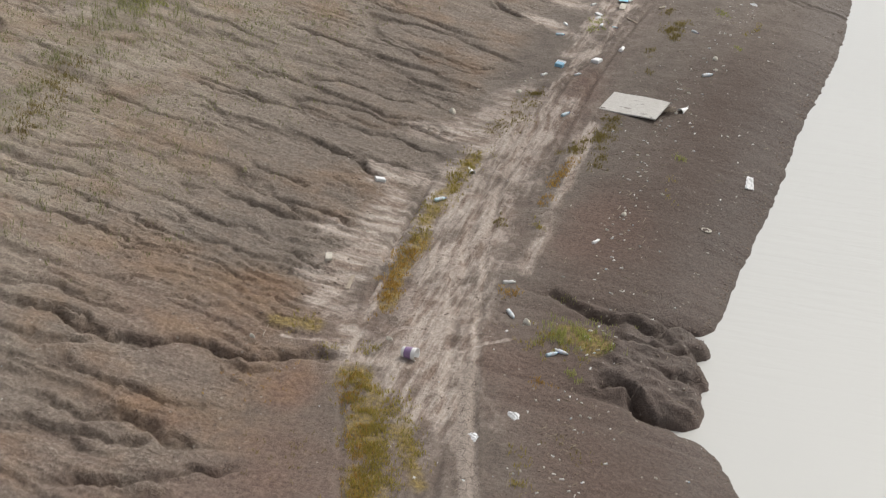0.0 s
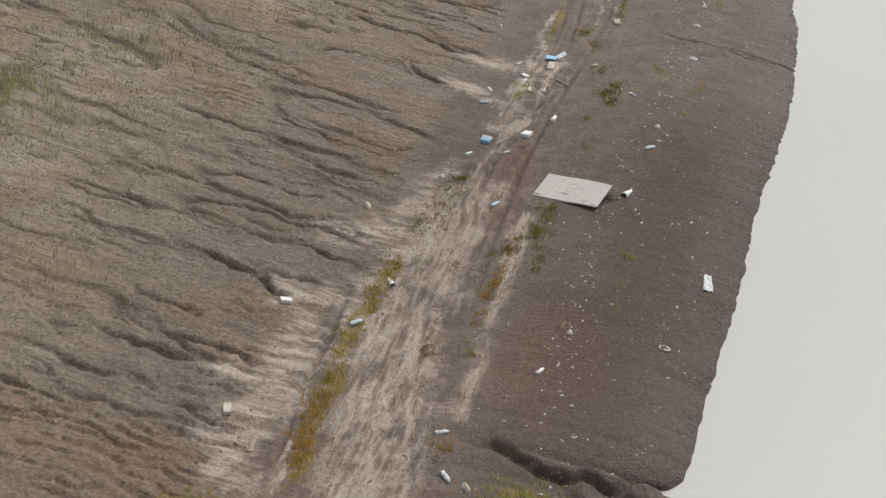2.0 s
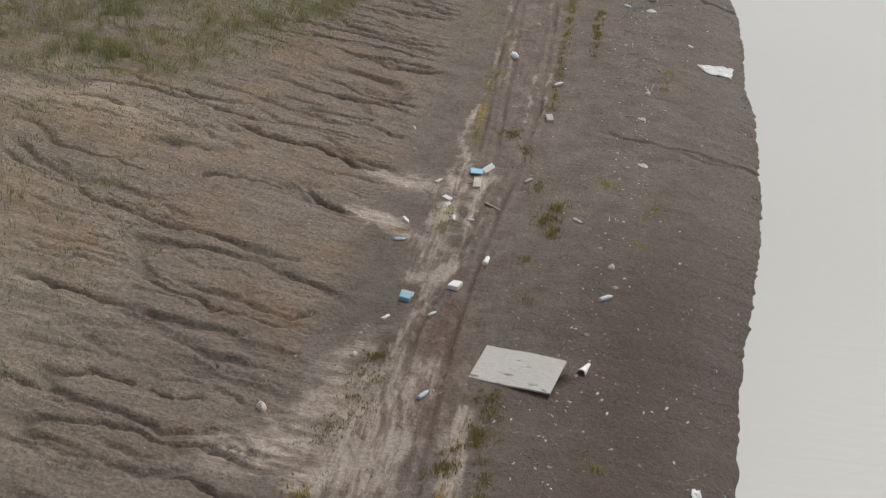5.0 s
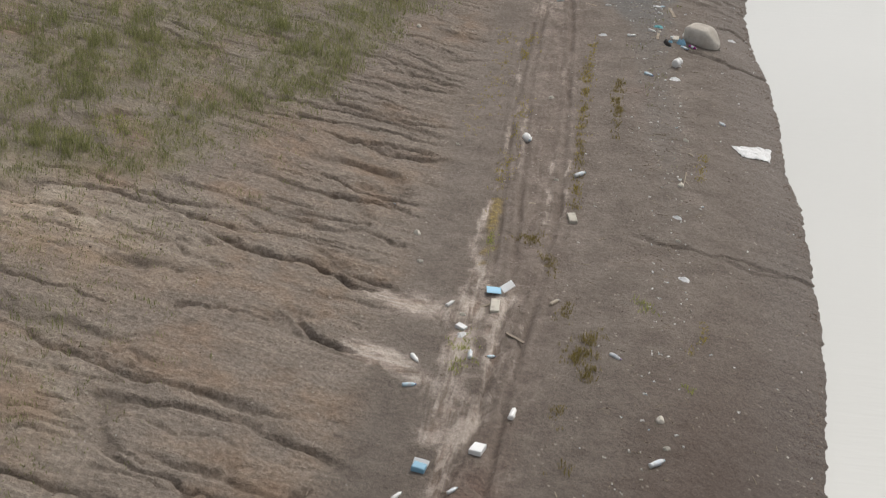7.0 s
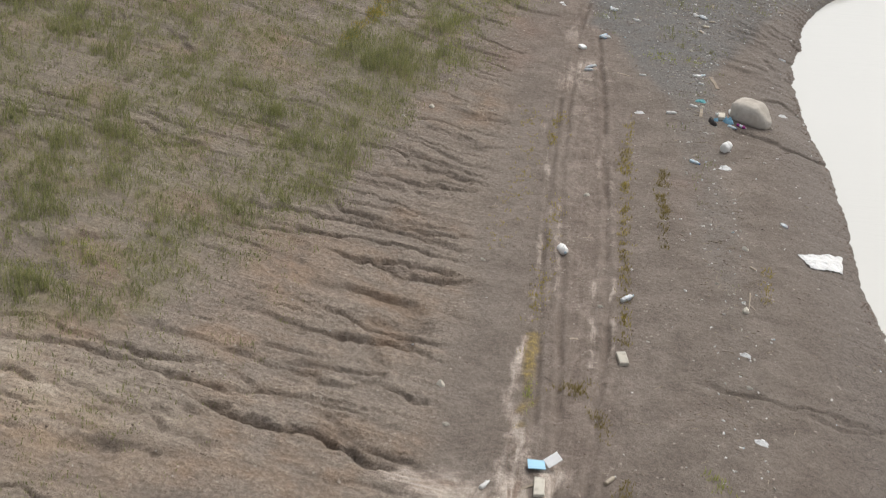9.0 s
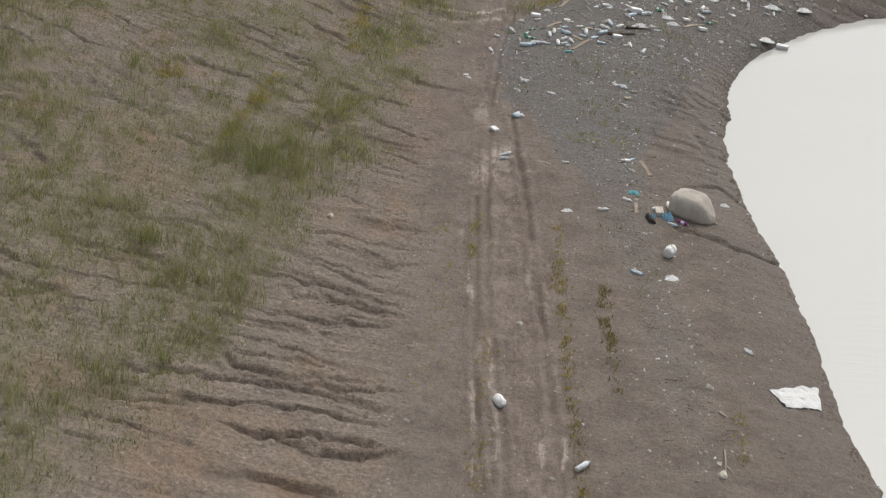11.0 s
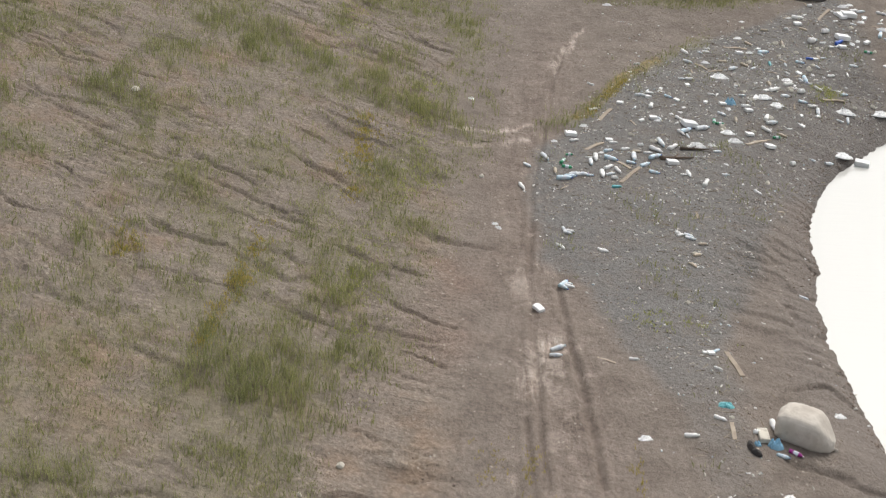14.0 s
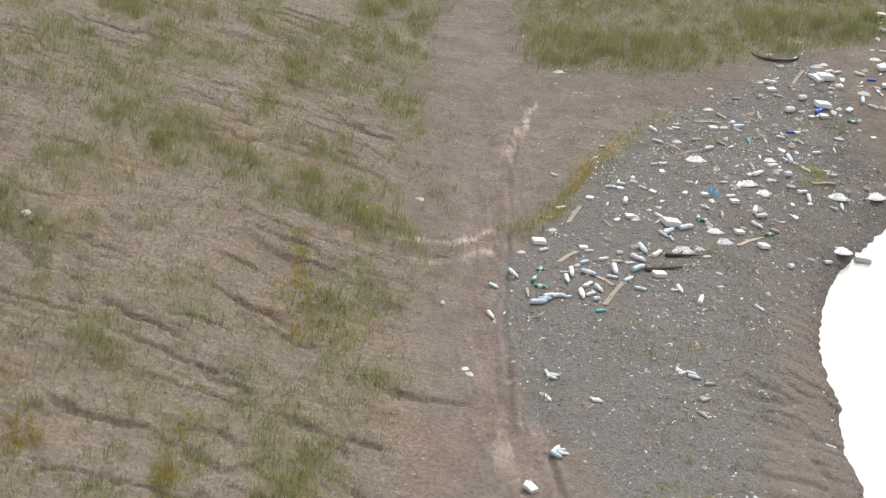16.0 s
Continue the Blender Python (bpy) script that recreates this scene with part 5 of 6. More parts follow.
def filled_sack():
    ob = empty("burlap_sack")
    bm = bmesh.new()
    bmesh.ops.create_icosphere(bm, subdivisions=5, radius=1)
    for v in bm.verts:
        d = v.co.normalized()
        x, y, z = (math.copysign(abs(c) ** 0.52, c) * r for c, r in zip(d, (0.53, 0.38, 0.30)))
        drop = float(smooth(0.10, 0.62, x))
        y, z = y * (1 - 0.45 * drop), (z + 0.30) * (1 - 0.60 * drop) - 0.30
        q = Vector((x, y, z)) * 2.2
        k = 1 + 0.05 * noise.noise(q) + 0.03 * noise.noise(q * 3) - 0.03 * abs(noise.noise(Vector((x * 3, y * 12, z * 12)))) * min(1, abs(x) * 2.4) + 0.008 * noise.noise(q * 9) - 0.03 * max(0, 0.18 - abs(noise.noise(q * 1.4 + Vector((4, 0, 0))))) * 4
        v.co = Vector((x * k, y * k, max(z * k, -0.24)))
    for f in bm.faces:
        f.smooth = True
    part("body", bm, BURLAP, ob)
    ear = part("sewn_corner", crumple(0.12, 0.06, 0.05, 3.0, 0.2), BURLAP, ob)
    ear.location = (0.55, -0.02, -0.24)
    x, y = 3.84, 52.42
    ob.matrix_basis = pose(x, y, height(x, y) + 0.19, 0, 4, -24) @ Matrix.Scale(0.92, 4)
    tagged(ob, "bulging dusty burlap sack lying on the shore", "sack")


def draped_sheet(name, label, corners, mat, folds, seed, n=26):
    """A limp sheet between four corners that follows the ground, thick enough to have an edge."""
    c = [Vector(p) for p in corners]
    bm = bmesh.new()
    us = [(i / n, j / n) for j in range(n + 1) for i in range(n + 1)]
    pts = []
    for u, v in us:
        p = (c[0] * (1 - u) + c[1] * u) * (1 - v) + (c[3] * (1 - u) + c[2] * u) * v
        w = Vector((noise.noise(Vector((u * 4, v * 4, seed))), noise.noise(Vector((u * 4, v * 4, seed + 9))))) * 0.06
        pts.append(p + w)
    z = land(np.array([p.x for p in pts]), np.array([p.y for p in pts]))[0]
    grid = []
    for (u, v), p, h in zip(us, pts, z):
        f = folds * (abs(noise.noise(Vector((u * 5 + seed, v * 3, 1)))) + 0.5 * abs(noise.noise(Vector((u * 11, v * 9, seed)))))
        grid.append(bm.verts.new((p.x, p.y, h + 0.012 + f)))
    for j in range(n):
        for i in range(n):
            k = j * (n + 1) + i
            bm.faces.new((grid[k], grid[k + 1], grid[k + n + 2], grid[k + n + 1]))
    geom = bmesh.ops.extrude_face_region(bm, geom=bm.faces[:])
    for v in geom["geom"]:
        if isinstance(v, bmesh.types.BMVert):
            v.co.z -= 0.008
    bmesh.ops.recalc_face_normals(bm, faces=bm.faces)
    ob = part(name, bm, mat)
    return tagged(ob, label, "sheet")


def old_tyre():
    n, m = 72, 8
    bm = bmesh.new()
    rings = []
    for i in range(n):
        a = 2 * math.pi * i / n
        ring = []
        for j in range(m):
            b = 2 * math.pi * j / m
            tread = 0.006 if (i % 2 and abs(b - math.pi * 0.0) < 1.0) else 0
            r = 0.60 + (0.030 + tread) * math.cos(b)
            ring.append(bm.verts.new((r * math.cos(a), r * math.sin(a), 0.032 * math.sin(b))))
        rings.append(ring)
    for i in range(n):
        for j in range(m):
            p, q = rings[i], rings[(i + 1) % n]
            bm.faces.new((p[j], q[j], q[(j + 1) % m], p[(j + 1) % m]))
    bmesh.ops.recalc_face_normals(bm, faces=bm.faces)
    # a thin old tyre, like a bicycle's, lying half sunk
    ob = part("rubber_hoop", bm, BLACK)
    x, y = 8.1, 74.15
    ob.matrix_basis = pose(x, y, height(x, y) - 0.03, -4, 1, 0)
    tagged(ob, "thin black rubber tyre half sunk in mud", "hoop")


def folded_panel():
    """A sheet of printed blue card, creased down its middle, beside the wheel rut."""
    ob = empty("printed_panel")
    a = part("leaf", slab(0.26, 0.22, 0.012, cuts=5, warp=0.02, bevel=0.003, seed=1), SKYFILM, ob)
    b = part("leaf", slab(0.24, 0.22, 0.012, cuts=5, warp=0.02, bevel=0.003, seed=3), FILM, ob)
    a.location, b.location = (-0.12, 0, 0.02), (0.13, 0.05, 0.07)
    b.rotation_euler = (0, -0.45, 0.35)
    x, y = -0.02, 37.12
    ob.matrix_basis = pose(x, y, height(x, y) + 0.03, 4, 0, 8)
    tagged(ob, "creased light blue printed panel in the wheel rut", "panel")


def crate():
    ob = empty("plastic_crate")
    shell = slab(0.20, 0.15, 0.10, cuts=4, warp=0.02, bevel=0.01, seed=6)
    part("shell", shell, SKYFILM, ob)
    flap = part("flap", slab(0.24, 0.10, 0.01, cuts=3, warp=0.03, bevel=0.003, seed=2), FILM, ob)
    flap.location, flap.rotation_euler = (0.0, 0.09, 0.095), (0.5, 0, 0)
    x, y = -0.66, 31.3
    ob.matrix_basis = pose(x, y, height(x, y) - 0.01, 0, 6, -10)
    tagged(ob, "crumpled blue and white carton beside the track", "carton")


weathered_board()
root_tangle(2.25, 29.45, height(2.2, 29.4) + 0.05, 0.42, 90, 5)
filled_sack()
draped_sheet("plastic_sheet", "long creased white plastic sheet on the beach", [(4.42, 45.72), (5.36, 46.3), (5.30, 45.52), (4.62, 45.25)], FILM, 0.05, 2.0)
draped_sheet("plastic_sack", "flattened white woven plastic sack near the water", [(4.47, 26.42), (4.66, 26.5), (4.58, 27.08), (4.44, 27.0)], FILM, 0.06, 5.0, 18)
old_tyre()
folded_panel()
crate()


# ---- grass, chips and stones ----
def grass_material(name, a, b, c):
    n = Nodes(name)
    geo = n.tree.nodes.new("ShaderNodeNewGeometry")
    rnd = geo.outputs["Random Per Island"]
    patch = n.noise(0.8, 3, seed=4)
    col = n.mix(n.ramp(n.math("ADD", n.math("MULTIPLY", rnd, 0.6), n.math("MULTIPLY", patch, 0.6)), 0.3, 0.9), a, b)
    col = n.mix(n.ramp(n.noise(1.0, 1, (40, 40, 40), 3), 0.58, 0.62, 0, 0.6), col, c)
    mat = n.done(col, 0.7, None, 0.2)
    leaf, both = n.tree.nodes.new("ShaderNodeBsdfTranslucent"), n.tree.nodes.new("ShaderNodeMixShader")
    n.link(col, leaf.inputs["Color"])
    both.inputs["Fac"].default_value = 0.45
    n.link(n.bsdf.outputs[0], both.inputs[1])
    n.link(leaf.outputs[0], both.inputs[2])
    n.link(both.outputs[0], n.tree.nodes["Material Output"].inputs["Surface"])
    return mat


SWARD = grass_material("mixed_sward", (0.185, 0.205, 0.085), (0.330, 0.325, 0.145), (0.43, 0.40, 0.25))
GRASSES = {
    "yellow": (grass_material("yellow_grass", (0.32, 0.28, 0.065), (0.45, 0.37, 0.10), (0.40, 0.26, 0.09)), "low clumps of yellow-green grass along the track"),
    "rust": (grass_material("rusty_grass", (0.42, 0.24, 0.065), (0.52, 0.34, 0.09), (0.38, 0.31, 0.09)), "low rust-orange grass beside the ruts"),
    "olive": (grass_material("olive_grass", (0.20, 0.165, 0.060), (0.31, 0.255, 0.09), (0.26, 0.18, 0.08)), "low olive tussocks beside the ruts"),
    "green": (grass_material("green_grass", (0.30, 0.34, 0.10), (0.44, 0.45, 0.15), (0.46, 0.41, 0.16)), "fresh green grass tufts on the mud"),
}
rng = np.random.default_rng(5)


def blades(name, label, mat, x, y, tall, per=5, width=0.011, reach=0.05):
    """A stand of leaning blades, per of them round each place."""
    x, y, tall = (np.repeat(v, per) for v in (x, y, tall))
    n = len(x)
    x, y = x + rng.normal(0, reach, n), y + rng.normal(0, reach, n)
    z = land(x, y)[0] - 0.01
    h = tall * rng.uniform(0.45, 1.1, n)
    a, t = rng.uniform(0, 2 * np.pi, n), rng.uniform(0, 2 * np.pi, n)
    lean = rng.uniform(0.10, 0.60, n) * h
    w = width * rng.uniform(0.6, 1.4, n)
    base = np.c_[x, y, z]
    side = np.c_[np.cos(a), np.sin(a), np.zeros(n)] * (w / 2)[:, None]
    mid = base + np.c_[np.cos(t) * lean * 0.35, np.sin(t) * lean * 0.35, h * 0.6]
    tip = base + np.c_[np.cos(t) * lean, np.sin(t) * lean, h]
    verts = np.stack([base - side, base + side, mid + side * 0.75, mid - side * 0.75, tip], 1).reshape(-1, 3)
    i = np.arange(n)[:, None] * 5
    faces = np.concatenate([i + [0, 1, 2], i + [0, 2, 3], i + [3, 2, 4]])
    ob = new(name, mesh_of(name, verts, faces, mat, False))
    return tagged(ob, label, "grass", kind="stuff")


def sward():
    n = 360000
    x, y = rng.uniform(-13.6, 12.5, n), rng.uniform(12, 84, n)
    g = np.maximum(grass_part(x, y), 0.26 * gravel_part(x, y) * smooth(0.45, 0.65, fbm(x * 0.9, y * 0.9, 73, 3)))
    clump = 0.42 + 0.80 * smooth(0.40, 0.68, fbm(x * 2.6, y * 1.8, 70, 3))
    keep = (rng.random(n) < g * clump * 0.62) & (from_shore(x, y) > 0.5) & ((gravel_part(x, y) < 0.4) | (rng.random(n) < 0.5))
    x, y, g = x[keep], y[keep], g[keep]
    tall = (0.11 + 0.15 * smooth(0.45, 0.75, fbm(x * 0.55, y * 0.55, 71, 3))) * (0.6 + 0.5 * g) * np.where(rng.random(len(x)) < 0.18, 1.7, 1.0)
    blades("bank_grass", "sparse olive grass and dry stalks on the bank", SWARD, x, y, tall, 5, 0.012, 0.06)


PATCHES = {}


def tufts(kind, width, density, tall, *pts):
    p = np.array(pts, float)
    if len(p) == 1:
        p = np.r_[p, p + [[0.05, 0.05]]]
    seg = np.hypot(*np.diff(p, axis=0).T)
    n = int(density * (9 if kind == "olive" else 7) * (0.32 if width >= 0.4 else 1) * (seg.sum() * 2 * width + 3.1 * width * width))
    u = rng.uniform(0, seg.sum(), n)
    at = np.r_[0, np.cumsum(seg)]
    x, y = np.interp(u, at, p[:, 0]) + rng.normal(0, width * 0.62, n), np.interp(u, at, p[:, 1]) + rng.normal(0, width * 0.75, n)
    keep = rng.random(n) < smooth(0.30, 0.62, fbm(x * 4.2, y * 4.2, 80, 3))
    PATCHES.setdefault(kind, []).append(np.c_[x, y, np.full(n, tall * 0.6)][keep])


tufts('yellow', 0.34, 30, 0.16, (-0.31, 15.63), (0.24, 14.30), (0.82, 12.95))
tufts('yellow', 0.22, 26, 0.14, (0.20, 15.64), (0.72, 14.47), (1.13, 13.84))
tufts('rust', 0.22, 30, 0.15, (-0.83, 18.19), (-1.10, 19.66), (-1.13, 20.62))
tufts('yellow', 0.18, 26, 0.14, (-1.26, 21.58), (-1.18, 22.44), (-1.16, 23.60))
tufts('yellow', 0.22, 22, 0.14, (-1.24, 23.86), (-1.19, 24.97), (-1.08, 25.50))
tufts('olive', 0.3, 16, 0.12, (-1.21, 26.45), (-0.76, 27.72), (-0.79, 29.22))
tufts('green', 0.36, 34, 0.22, (2.17, 18.30), (2.64, 18.85), (2.93, 18.39))
tufts('yellow', 0.28, 24, 0.16, (1.68, 18.27), (2.40, 18.11), (2.81, 18.03))
tufts('green', 0.2, 26, 0.18, (1.91, 19.90), (2.07, 19.87))
tufts('green', 0.18, 24, 0.18, (2.57, 17.36), (2.85, 17.41))
tufts('rust', 0.14, 30, 0.14, (2.18, 16.98), (2.41, 17.01))
tufts('yellow', 0.12, 26, 0.16, (2.35, 14.78), (2.61, 14.10), (2.79, 13.70))
tufts('rust', 0.18, 26, 0.14, (0.92, 19.68), (1.20, 19.57))
tufts('yellow', 0.2, 26, 0.16, (-2.20, 17.03), (-1.78, 17.26))
tufts('yellow', 0.16, 24, 0.14, (-1.50, 16.65), (-1.23, 16.58))
tufts('yellow', 0.18, 20, 0.12, (-0.76, 16.79), (-0.48, 16.86))
tufts('olive', 0.15, 18, 0.12, (2.88, 15.33), (3.44, 14.94))
tufts('olive', 0.5, 10, 0.12, (-1.11, 13.48), (-0.57, 13.69))
tufts('rust', 0.5, 8, 0.10, (-1.97, 14.88), (-1.74, 15.74))
tufts('olive', 0.12, 20, 0.14, (0.16, 22.19), (0.03, 22.68))
tufts('rust', 0.14, 30, 0.16, (0.74, 23.53), (0.82, 24.74))
tufts('olive', 0.18, 34, 0.17, (0.67, 25.95), (0.95, 26.72), (1.21, 27.39))
tufts('rust', 0.13, 28, 0.15, (0.80, 24.72), (0.82, 25.14))
tufts('rust', 0.10, 28, 0.15, (0.78, 23.35), (0.75, 23.72))
tufts('yellow', 0.1, 24, 0.14, (0.72, 22.70), (1.08, 22.28))
tufts('olive', 0.13, 30, 0.14, (-0.85, 29.19), (-0.66, 29.39))
tufts('olive', 0.13, 26, 0.14, (-0.90, 27.86), (-0.77, 28.03))
tufts('olive', 0.14, 40, 0.16, (1.24, 31.72), (1.60, 31.70))
tufts('olive', 0.12, 36, 0.15, (1.21, 32.81), (1.30, 33.50))
tufts('olive', 0.18, 40, 0.17, (1.44, 34.93), (1.71, 35.94))
tufts('green', 0.12, 50, 0.2, (2.87, 27.06), (3.02, 26.91))
tufts('green', 0.08, 30, 0.16, (3.29, 34.52), (3.40, 34.67))
tufts('olive', 0.14, 20, 0.12, (1.01, 28.31), (1.34, 28.67))
tufts('yellow', 0.1, 14, 0.12, (2.93, 25.89), (3.20, 24.42))
tufts('olive', 0.12, 16, 0.12, (-1.13, 21.55), (-1.11, 20.57), (-1.10, 19.37))
tufts('yellow', 0.2, 26, 0.14, (-1.11, 20.41), (-1.21, 21.86), (-1.08, 25.00))
tufts('olive', 0.16, 30, 0.13, (1.42, 25.46), (1.27, 28.59))
tufts('olive', 0.13, 40, 0.17, (1.04, 26.86), (1.16, 27.61))
tufts('rust', 0.10, 34, 0.15, (0.82, 24.55), (0.85, 25.96))
tufts('olive', 0.12, 26, 0.14, (-0.93, 29.26), (-0.71, 29.43))
tufts('olive', 0.25, 16, 0.12, (-1.13, 25.00), (-1.03, 25.51))
tufts('green', 0.2, 26, 0.16, (-0.47, 34.23), (-0.41, 35.33))
tufts('olive', 0.16, 36, 0.16, (0.07, 39.37), (0.56, 39.54))
tufts('olive', 0.12, 34, 0.14, (0.65, 38.83), (0.84, 38.08))
tufts('olive', 0.14, 40, 0.2, (1.50, 35.58), (1.73, 35.16))
tufts('olive', 0.14, 40, 0.2, (1.58, 34.37), (1.70, 34.85))
tufts('olive', 0.12, 24, 0.14, (1.12, 36.32), (1.22, 37.05))
tufts('yellow', 0.10, 16, 0.14, (1.10, 41.12), (1.05, 43.10), (1.01, 45.04), (0.93, 49.28))
tufts('olive', 0.11, 14, 0.14, (1.10, 41.0), (1.0, 45.0), (0.95, 50.0))
tufts('olive', 0.10, 20, 0.13, (1.77, 44.96), (1.77, 48.80))
tufts('yellow', 0.10, 22, 0.12, (3.59, 43.10), (3.77, 44.82))
tufts('yellow', 0.12, 22, 0.12, (3.43, 35.78), (3.75, 37.05))
tufts('green', 0.10, 26, 0.12, (-0.41, 38.59), (-0.41, 39.64))
tufts('yellow', 0.14, 16, 0.12, (-0.54, 40.51), (-0.37, 46.85))
tufts('yellow', 0.3, 8, 0.10, (-1.25, 44.44), (-1.14, 51.65))
tufts('green', 0.14, 34, 0.16, (2.47, 37.36), (2.70, 36.98))
tufts('yellow', 0.10, 16, 0.14, (1.02, 46.60), (1.02, 49.04), (0.99, 50.89), (0.94, 51.77))
tufts('olive', 0.10, 24, 0.14, (1.83, 48.79), (1.64, 47.76), (1.83, 46.54))
tufts('yellow', 0.16, 34, 0.18, (-5.81, 52.60), (-5.73, 53.80), (-5.43, 55.21))
tufts('yellow', 0.4, 18, 0.14, (-4.01, 59.81), (-3.61, 61.42), (-3.57, 62.90))
tufts('yellow', 0.14, 26, 0.14, (-0.74, 49.58), (-0.53, 51.49))
tufts('green', 0.3, 14, 0.14, (1.23, 55.80), (2.71, 55.63))
tufts('green', 0.25, 16, 0.16, (7.16, 67.88), (7.60, 67.73))
tufts('yellow', 0.14, 40, 0.14, (1.10, 64.57), (2.33, 67.00))
tufts('green', 0.65, 16, 0.24, (-8.49, 39.24), (-8.02, 40.32))
tufts('green', 0.5, 18, 0.2, (-3.65, 55.90), (-3.33, 55.58))
tufts('green', 0.4, 18, 0.2, (-2.76, 60.41), (-2.26, 60.77))
tufts('yellow', 0.4, 18, 0.16, (-4.00, 60.33), (-3.43, 60.93))
tufts('green', 0.25, 30, 0.2, (7.16, 67.42), (7.66, 67.87))
tufts('olive', 0.3, 18, 0.2, (-9.46, 23.65), (-8.79, 19.91))
tufts('green', 0.35, 16, 0.2, (-9.89, 26.89), (-9.71, 28.00))
tufts('green', 0.28, 13, 0.13, (-3.22, 55.9), (-3.45, 54.5), (-3.38, 53.3), (-3.4, 52.2))
tufts('yellow', 0.20, 34, 0.14, (-3.75, 63.3), (-3.7, 61.2), (-3.64, 60.0), (-3.84, 59.0))
tufts('green', 0.30, 12, 0.13, (-2.35, 66.2), (-2.6, 63.8), (-2.6, 60.7))
tufts('green', 0.30, 10, 0.13, (-2.7, 60.5), (-3.42, 57.1), (-3.41, 55.6))
tufts('green', 0.38, 10, 0.14, (-4.29, 72.0), (-4.44, 68.2), (-4.68, 65.3))
tufts('yellow', 0.20, 24, 0.14, (-5.1, 57.4), (-5.31, 56.5), (-5.46, 54.7))
tufts('yellow', 0.30, 22, 0.18, (-7.6, 55.9), (-7.5, 55.0))
tufts('yellow', 0.26, 60, 0.13, (-0.64, 16.0), (-0.1, 15.16), (0.3, 13.98), (0.75, 12.6))
tufts('rust', 0.22, 40, 0.13, (-0.70, 16.0), (-0.2, 15.0), (0.2, 13.98), (0.6, 12.6))
tufts('rust', 0.14, 50, 0.13, (-1.04, 20.9), (-1.02, 19.42), (-0.78, 18.36))

sward()
for kind, lots in PATCHES.items():
    mat, label = GRASSES[kind]
    spots = np.concatenate(lots)
    blades(kind + "_grass", label, mat, spots[:, 0], spots[:, 1], spots[:, 2], 4, 0.012, 0.03)


def chips(name, label, category, mat, x, y, long, wide, high):
    """Many small wedge-shaped scraps, one mesh."""
    n = len(x)
    z = land(x, y)[0]
    a = rng.uniform(0, 2 * np.pi, n)
    ux, uy = np.cos(a), np.sin(a)
    verts = []
    for sx, sy, sz in ((-1, -1, 0), (1, -0.8, 0), (1, 0.9, 0), (-0.9, 1, 0), (-0.7, -0.8, 1), (0.9, -0.5, 0.8), (0.7, 0.7, 1), (-0.8, 0.6, 0.7)):
        k = rng.uniform(0.75, 1.2, n)
        px, py = sx * long / 2 * k, sy * wide / 2 * k
        verts.append(np.c_[x + px * ux - py * uy, y + px * uy + py * ux, z - 0.004 + sz * high])
    verts = np.stack(verts, 1).reshape(-1, 3)
    i = np.arange(n)[:, None] * 8
    quads = np.concatenate([i + q for q in ([4, 5, 6, 7], [0, 1, 5, 4], [1, 2, 6, 5], [2, 3, 7, 6], [3, 0, 4, 7])])
    ob = new(name, mesh_of(name, verts, quads, mat, False))
    return tagged(ob, label, category, kind="stuff")


def island_material(name, a, b, c, rare, rough=0.9):
    n = Nodes(name)
    rnd = n.tree.nodes.new("ShaderNodeNewGeometry").outputs["Random Per Island"]
    col = n.mix(n.ramp(rnd, 0.0, 1.0), a, b)
    col = n.mix(n.ramp(n.noise(1.0, 0, (23, 23, 23), 1), rare, rare + 0.02), col, c)
    return n.done(col, rough, None, 0.2)


def scatter(n, keep_part, x0=-4, x1=13, y0=12, y1=80):
    x, y = rng.uniform(x0, x1, n), rng.uniform(y0, y1, n)
    keep = (rng.random(n) < keep_part(x, y)) & (from_shore(x, y) > 0.08)
    return x[keep], y[keep]


def drift_part(x, y):
    """Where flotsam gathers: the shingle, and a line along the beach."""
    line = np.exp(-((x - np.interp(y, [12, 20, 27, 32, 37, 45, 52], [3.0, 2.9, 2.2, 2.5, 2.9, 3.0, 2.7])) / 0.42) ** 2)
    heap = smooth(57, 62, y) * 0.6 + smooth(64, 69, y) * 0.6
    return gravel_part(x, y) * (0.25 + heap) + 0.5 * line + 0.05 * smooth(0.8, 1.4, x)


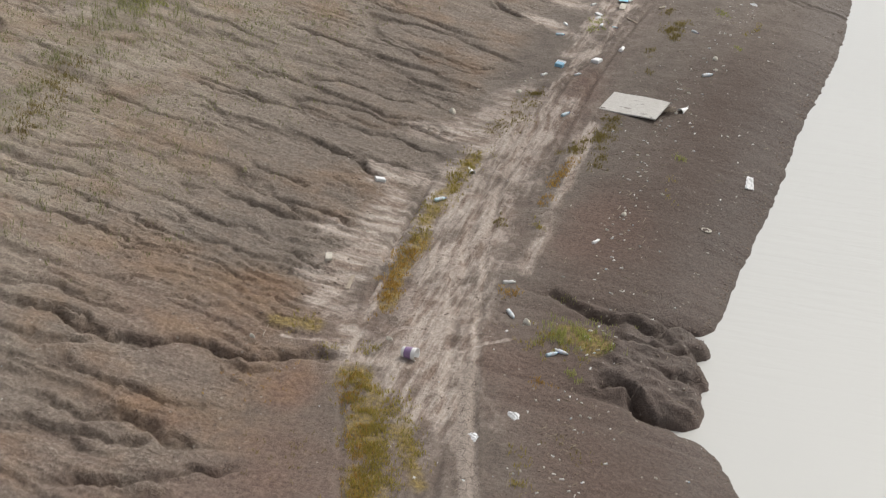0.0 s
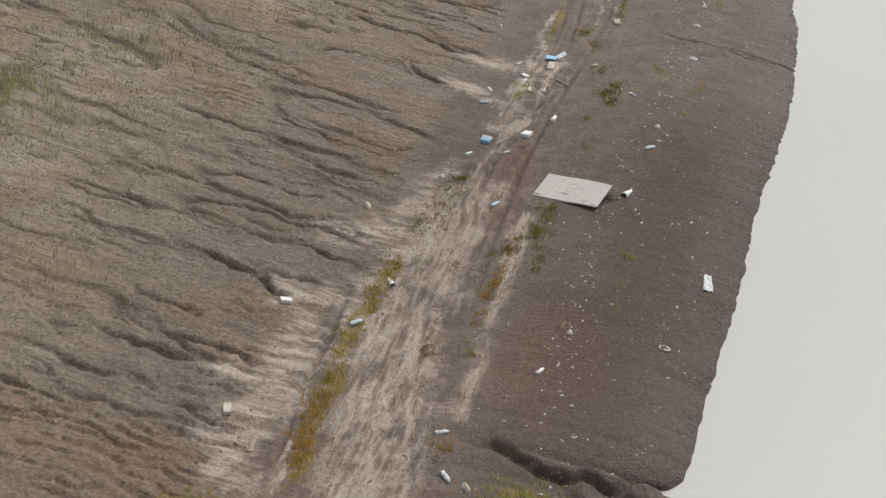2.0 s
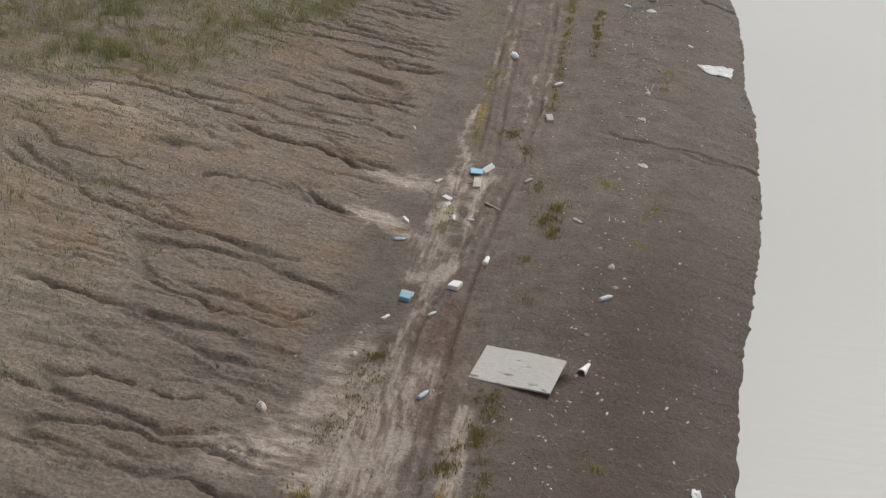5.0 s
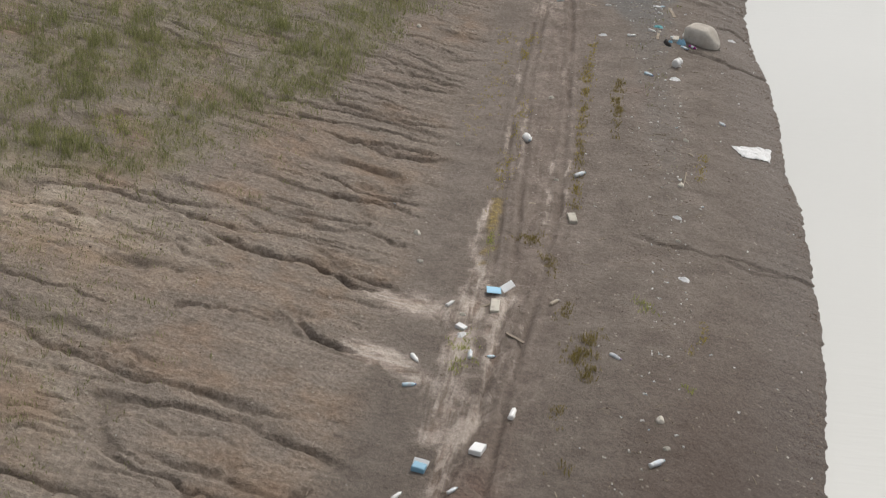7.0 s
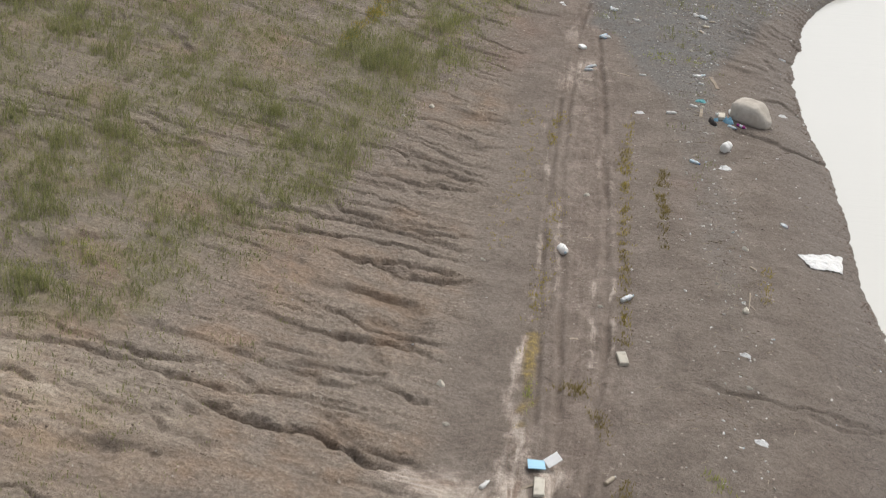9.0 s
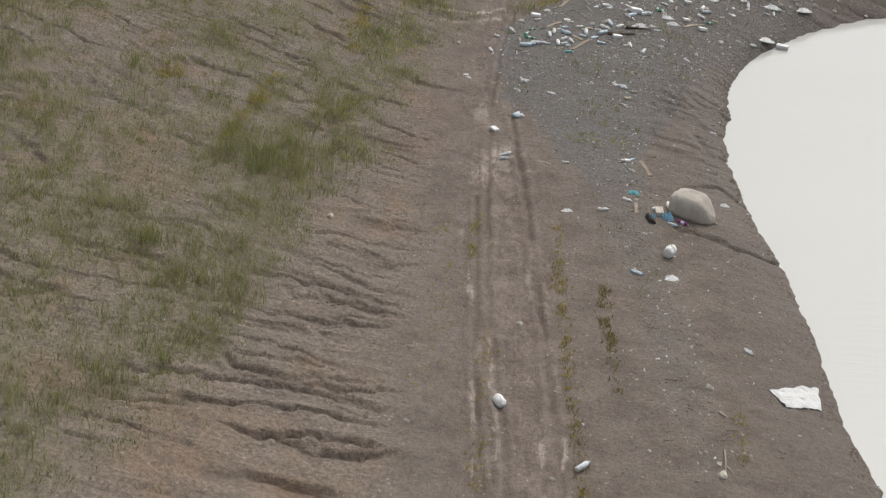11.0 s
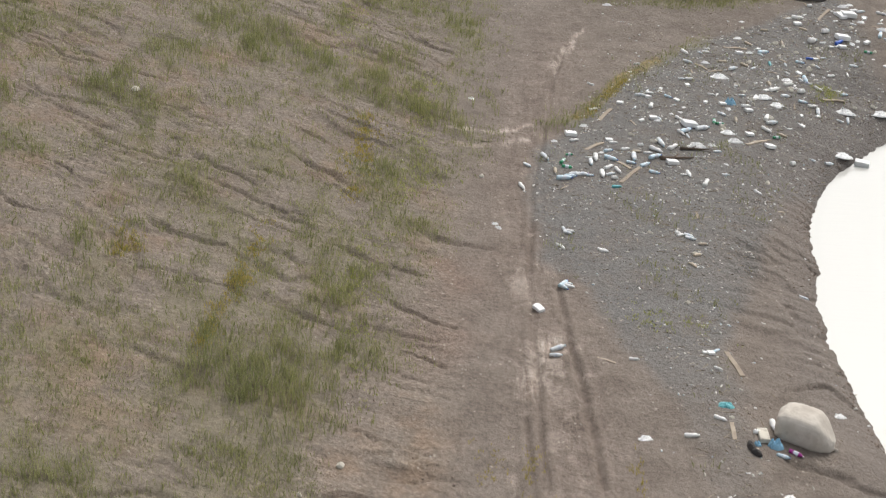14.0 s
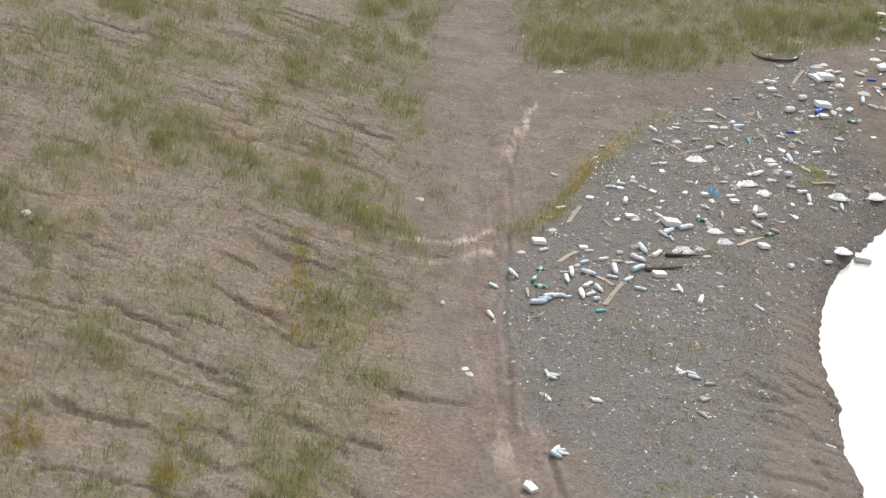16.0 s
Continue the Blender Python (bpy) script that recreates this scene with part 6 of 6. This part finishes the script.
PALE = island_material("pale_flotsam", (0.42, 0.39, 0.33), (0.74, 0.73, 0.70), (0.40, 0.50, 0.56), 0.66, 0.6)
STRAW = island_material("straw_flotsam", (0.22, 0.18, 0.13), (0.42, 0.36, 0.27), (0.12, 0.09, 0.07), 0.6)
STONE = island_material("grey_stones", (0.13, 0.12, 0.11), (0.195, 0.18, 0.165), (0.17, 0.14, 0.12), 0.55)
CLOD = island_material("mud_clods", (0.15, 0.115, 0.095), (0.22, 0.175, 0.145), (0.26, 0.21, 0.17), 0.6)

x, y = scatter(85000, lambda x, y: 0.20 * drift_part(x, y))
chips("flotsam_scraps", "tiny pale scraps of plastic and foam", "scraps", PALE, x, y, rng.uniform(0.025, 0.09, len(x)), rng.uniform(0.018, 0.045, len(x)), rng.uniform(0.008, 0.025, len(x)))
x, y = scatter(90000, lambda x, y: 0.30 * drift_part(x, y))
chips("flotsam_straw", "dry stalks and splinters washed up", "stalks", STRAW, x, y, rng.uniform(0.06, 0.24, len(x)), rng.uniform(0.006, 0.014, len(x)), rng.uniform(0.006, 0.014, len(x)))
x, y = scatter(130000, lambda x, y: 0.18 * gravel_part(x, y))
chips("shingle_stones", "grey stones and chips of the shingle", "stones", STONE, x, y, rng.uniform(0.015, 0.055, len(x)), rng.uniform(0.012, 0.04, len(x)), rng.uniform(0.005, 0.018, len(x)))
x, y = scatter(120000, lambda x, y: 0.16 * smooth(0.5, 0.68, fbm(x * 1.3, y * 1.3, 90, 3)) * (1 - grass_part(x, y)), -9)
chips("mud_clods", "small clods of dried mud", "clods", CLOD, x, y, rng.uniform(0.015, 0.055, len(x)), rng.uniform(0.015, 0.04, len(x)), rng.uniform(0.006, 0.02, len(x)))
x, y = scatter(30000, lambda x, y: 0.02 + 0 * x, -11)
chips("pale_crumbs", "scattered pale crumbs on the mud", "crumbs", PALE, x, y, rng.uniform(0.012, 0.04, len(x)), rng.uniform(0.01, 0.025, len(x)), rng.uniform(0.006, 0.014, len(x)))
x, y = scatter(150000, lambda x, y: 0.22 * smooth(0.4, 0.05, from_shore(x, y)) * smooth(0.4, 0.6, fbm(x * 2.5, y * 2.5, 95, 2)), 4.2, 7.4)
chips("shore_clods", "dark crumbling clods along the waterline", "clods", CLOD, x, y, rng.uniform(0.02, 0.07, len(x)), rng.uniform(0.02, 0.05, len(x)), rng.uniform(0.006, 0.022, len(x)))
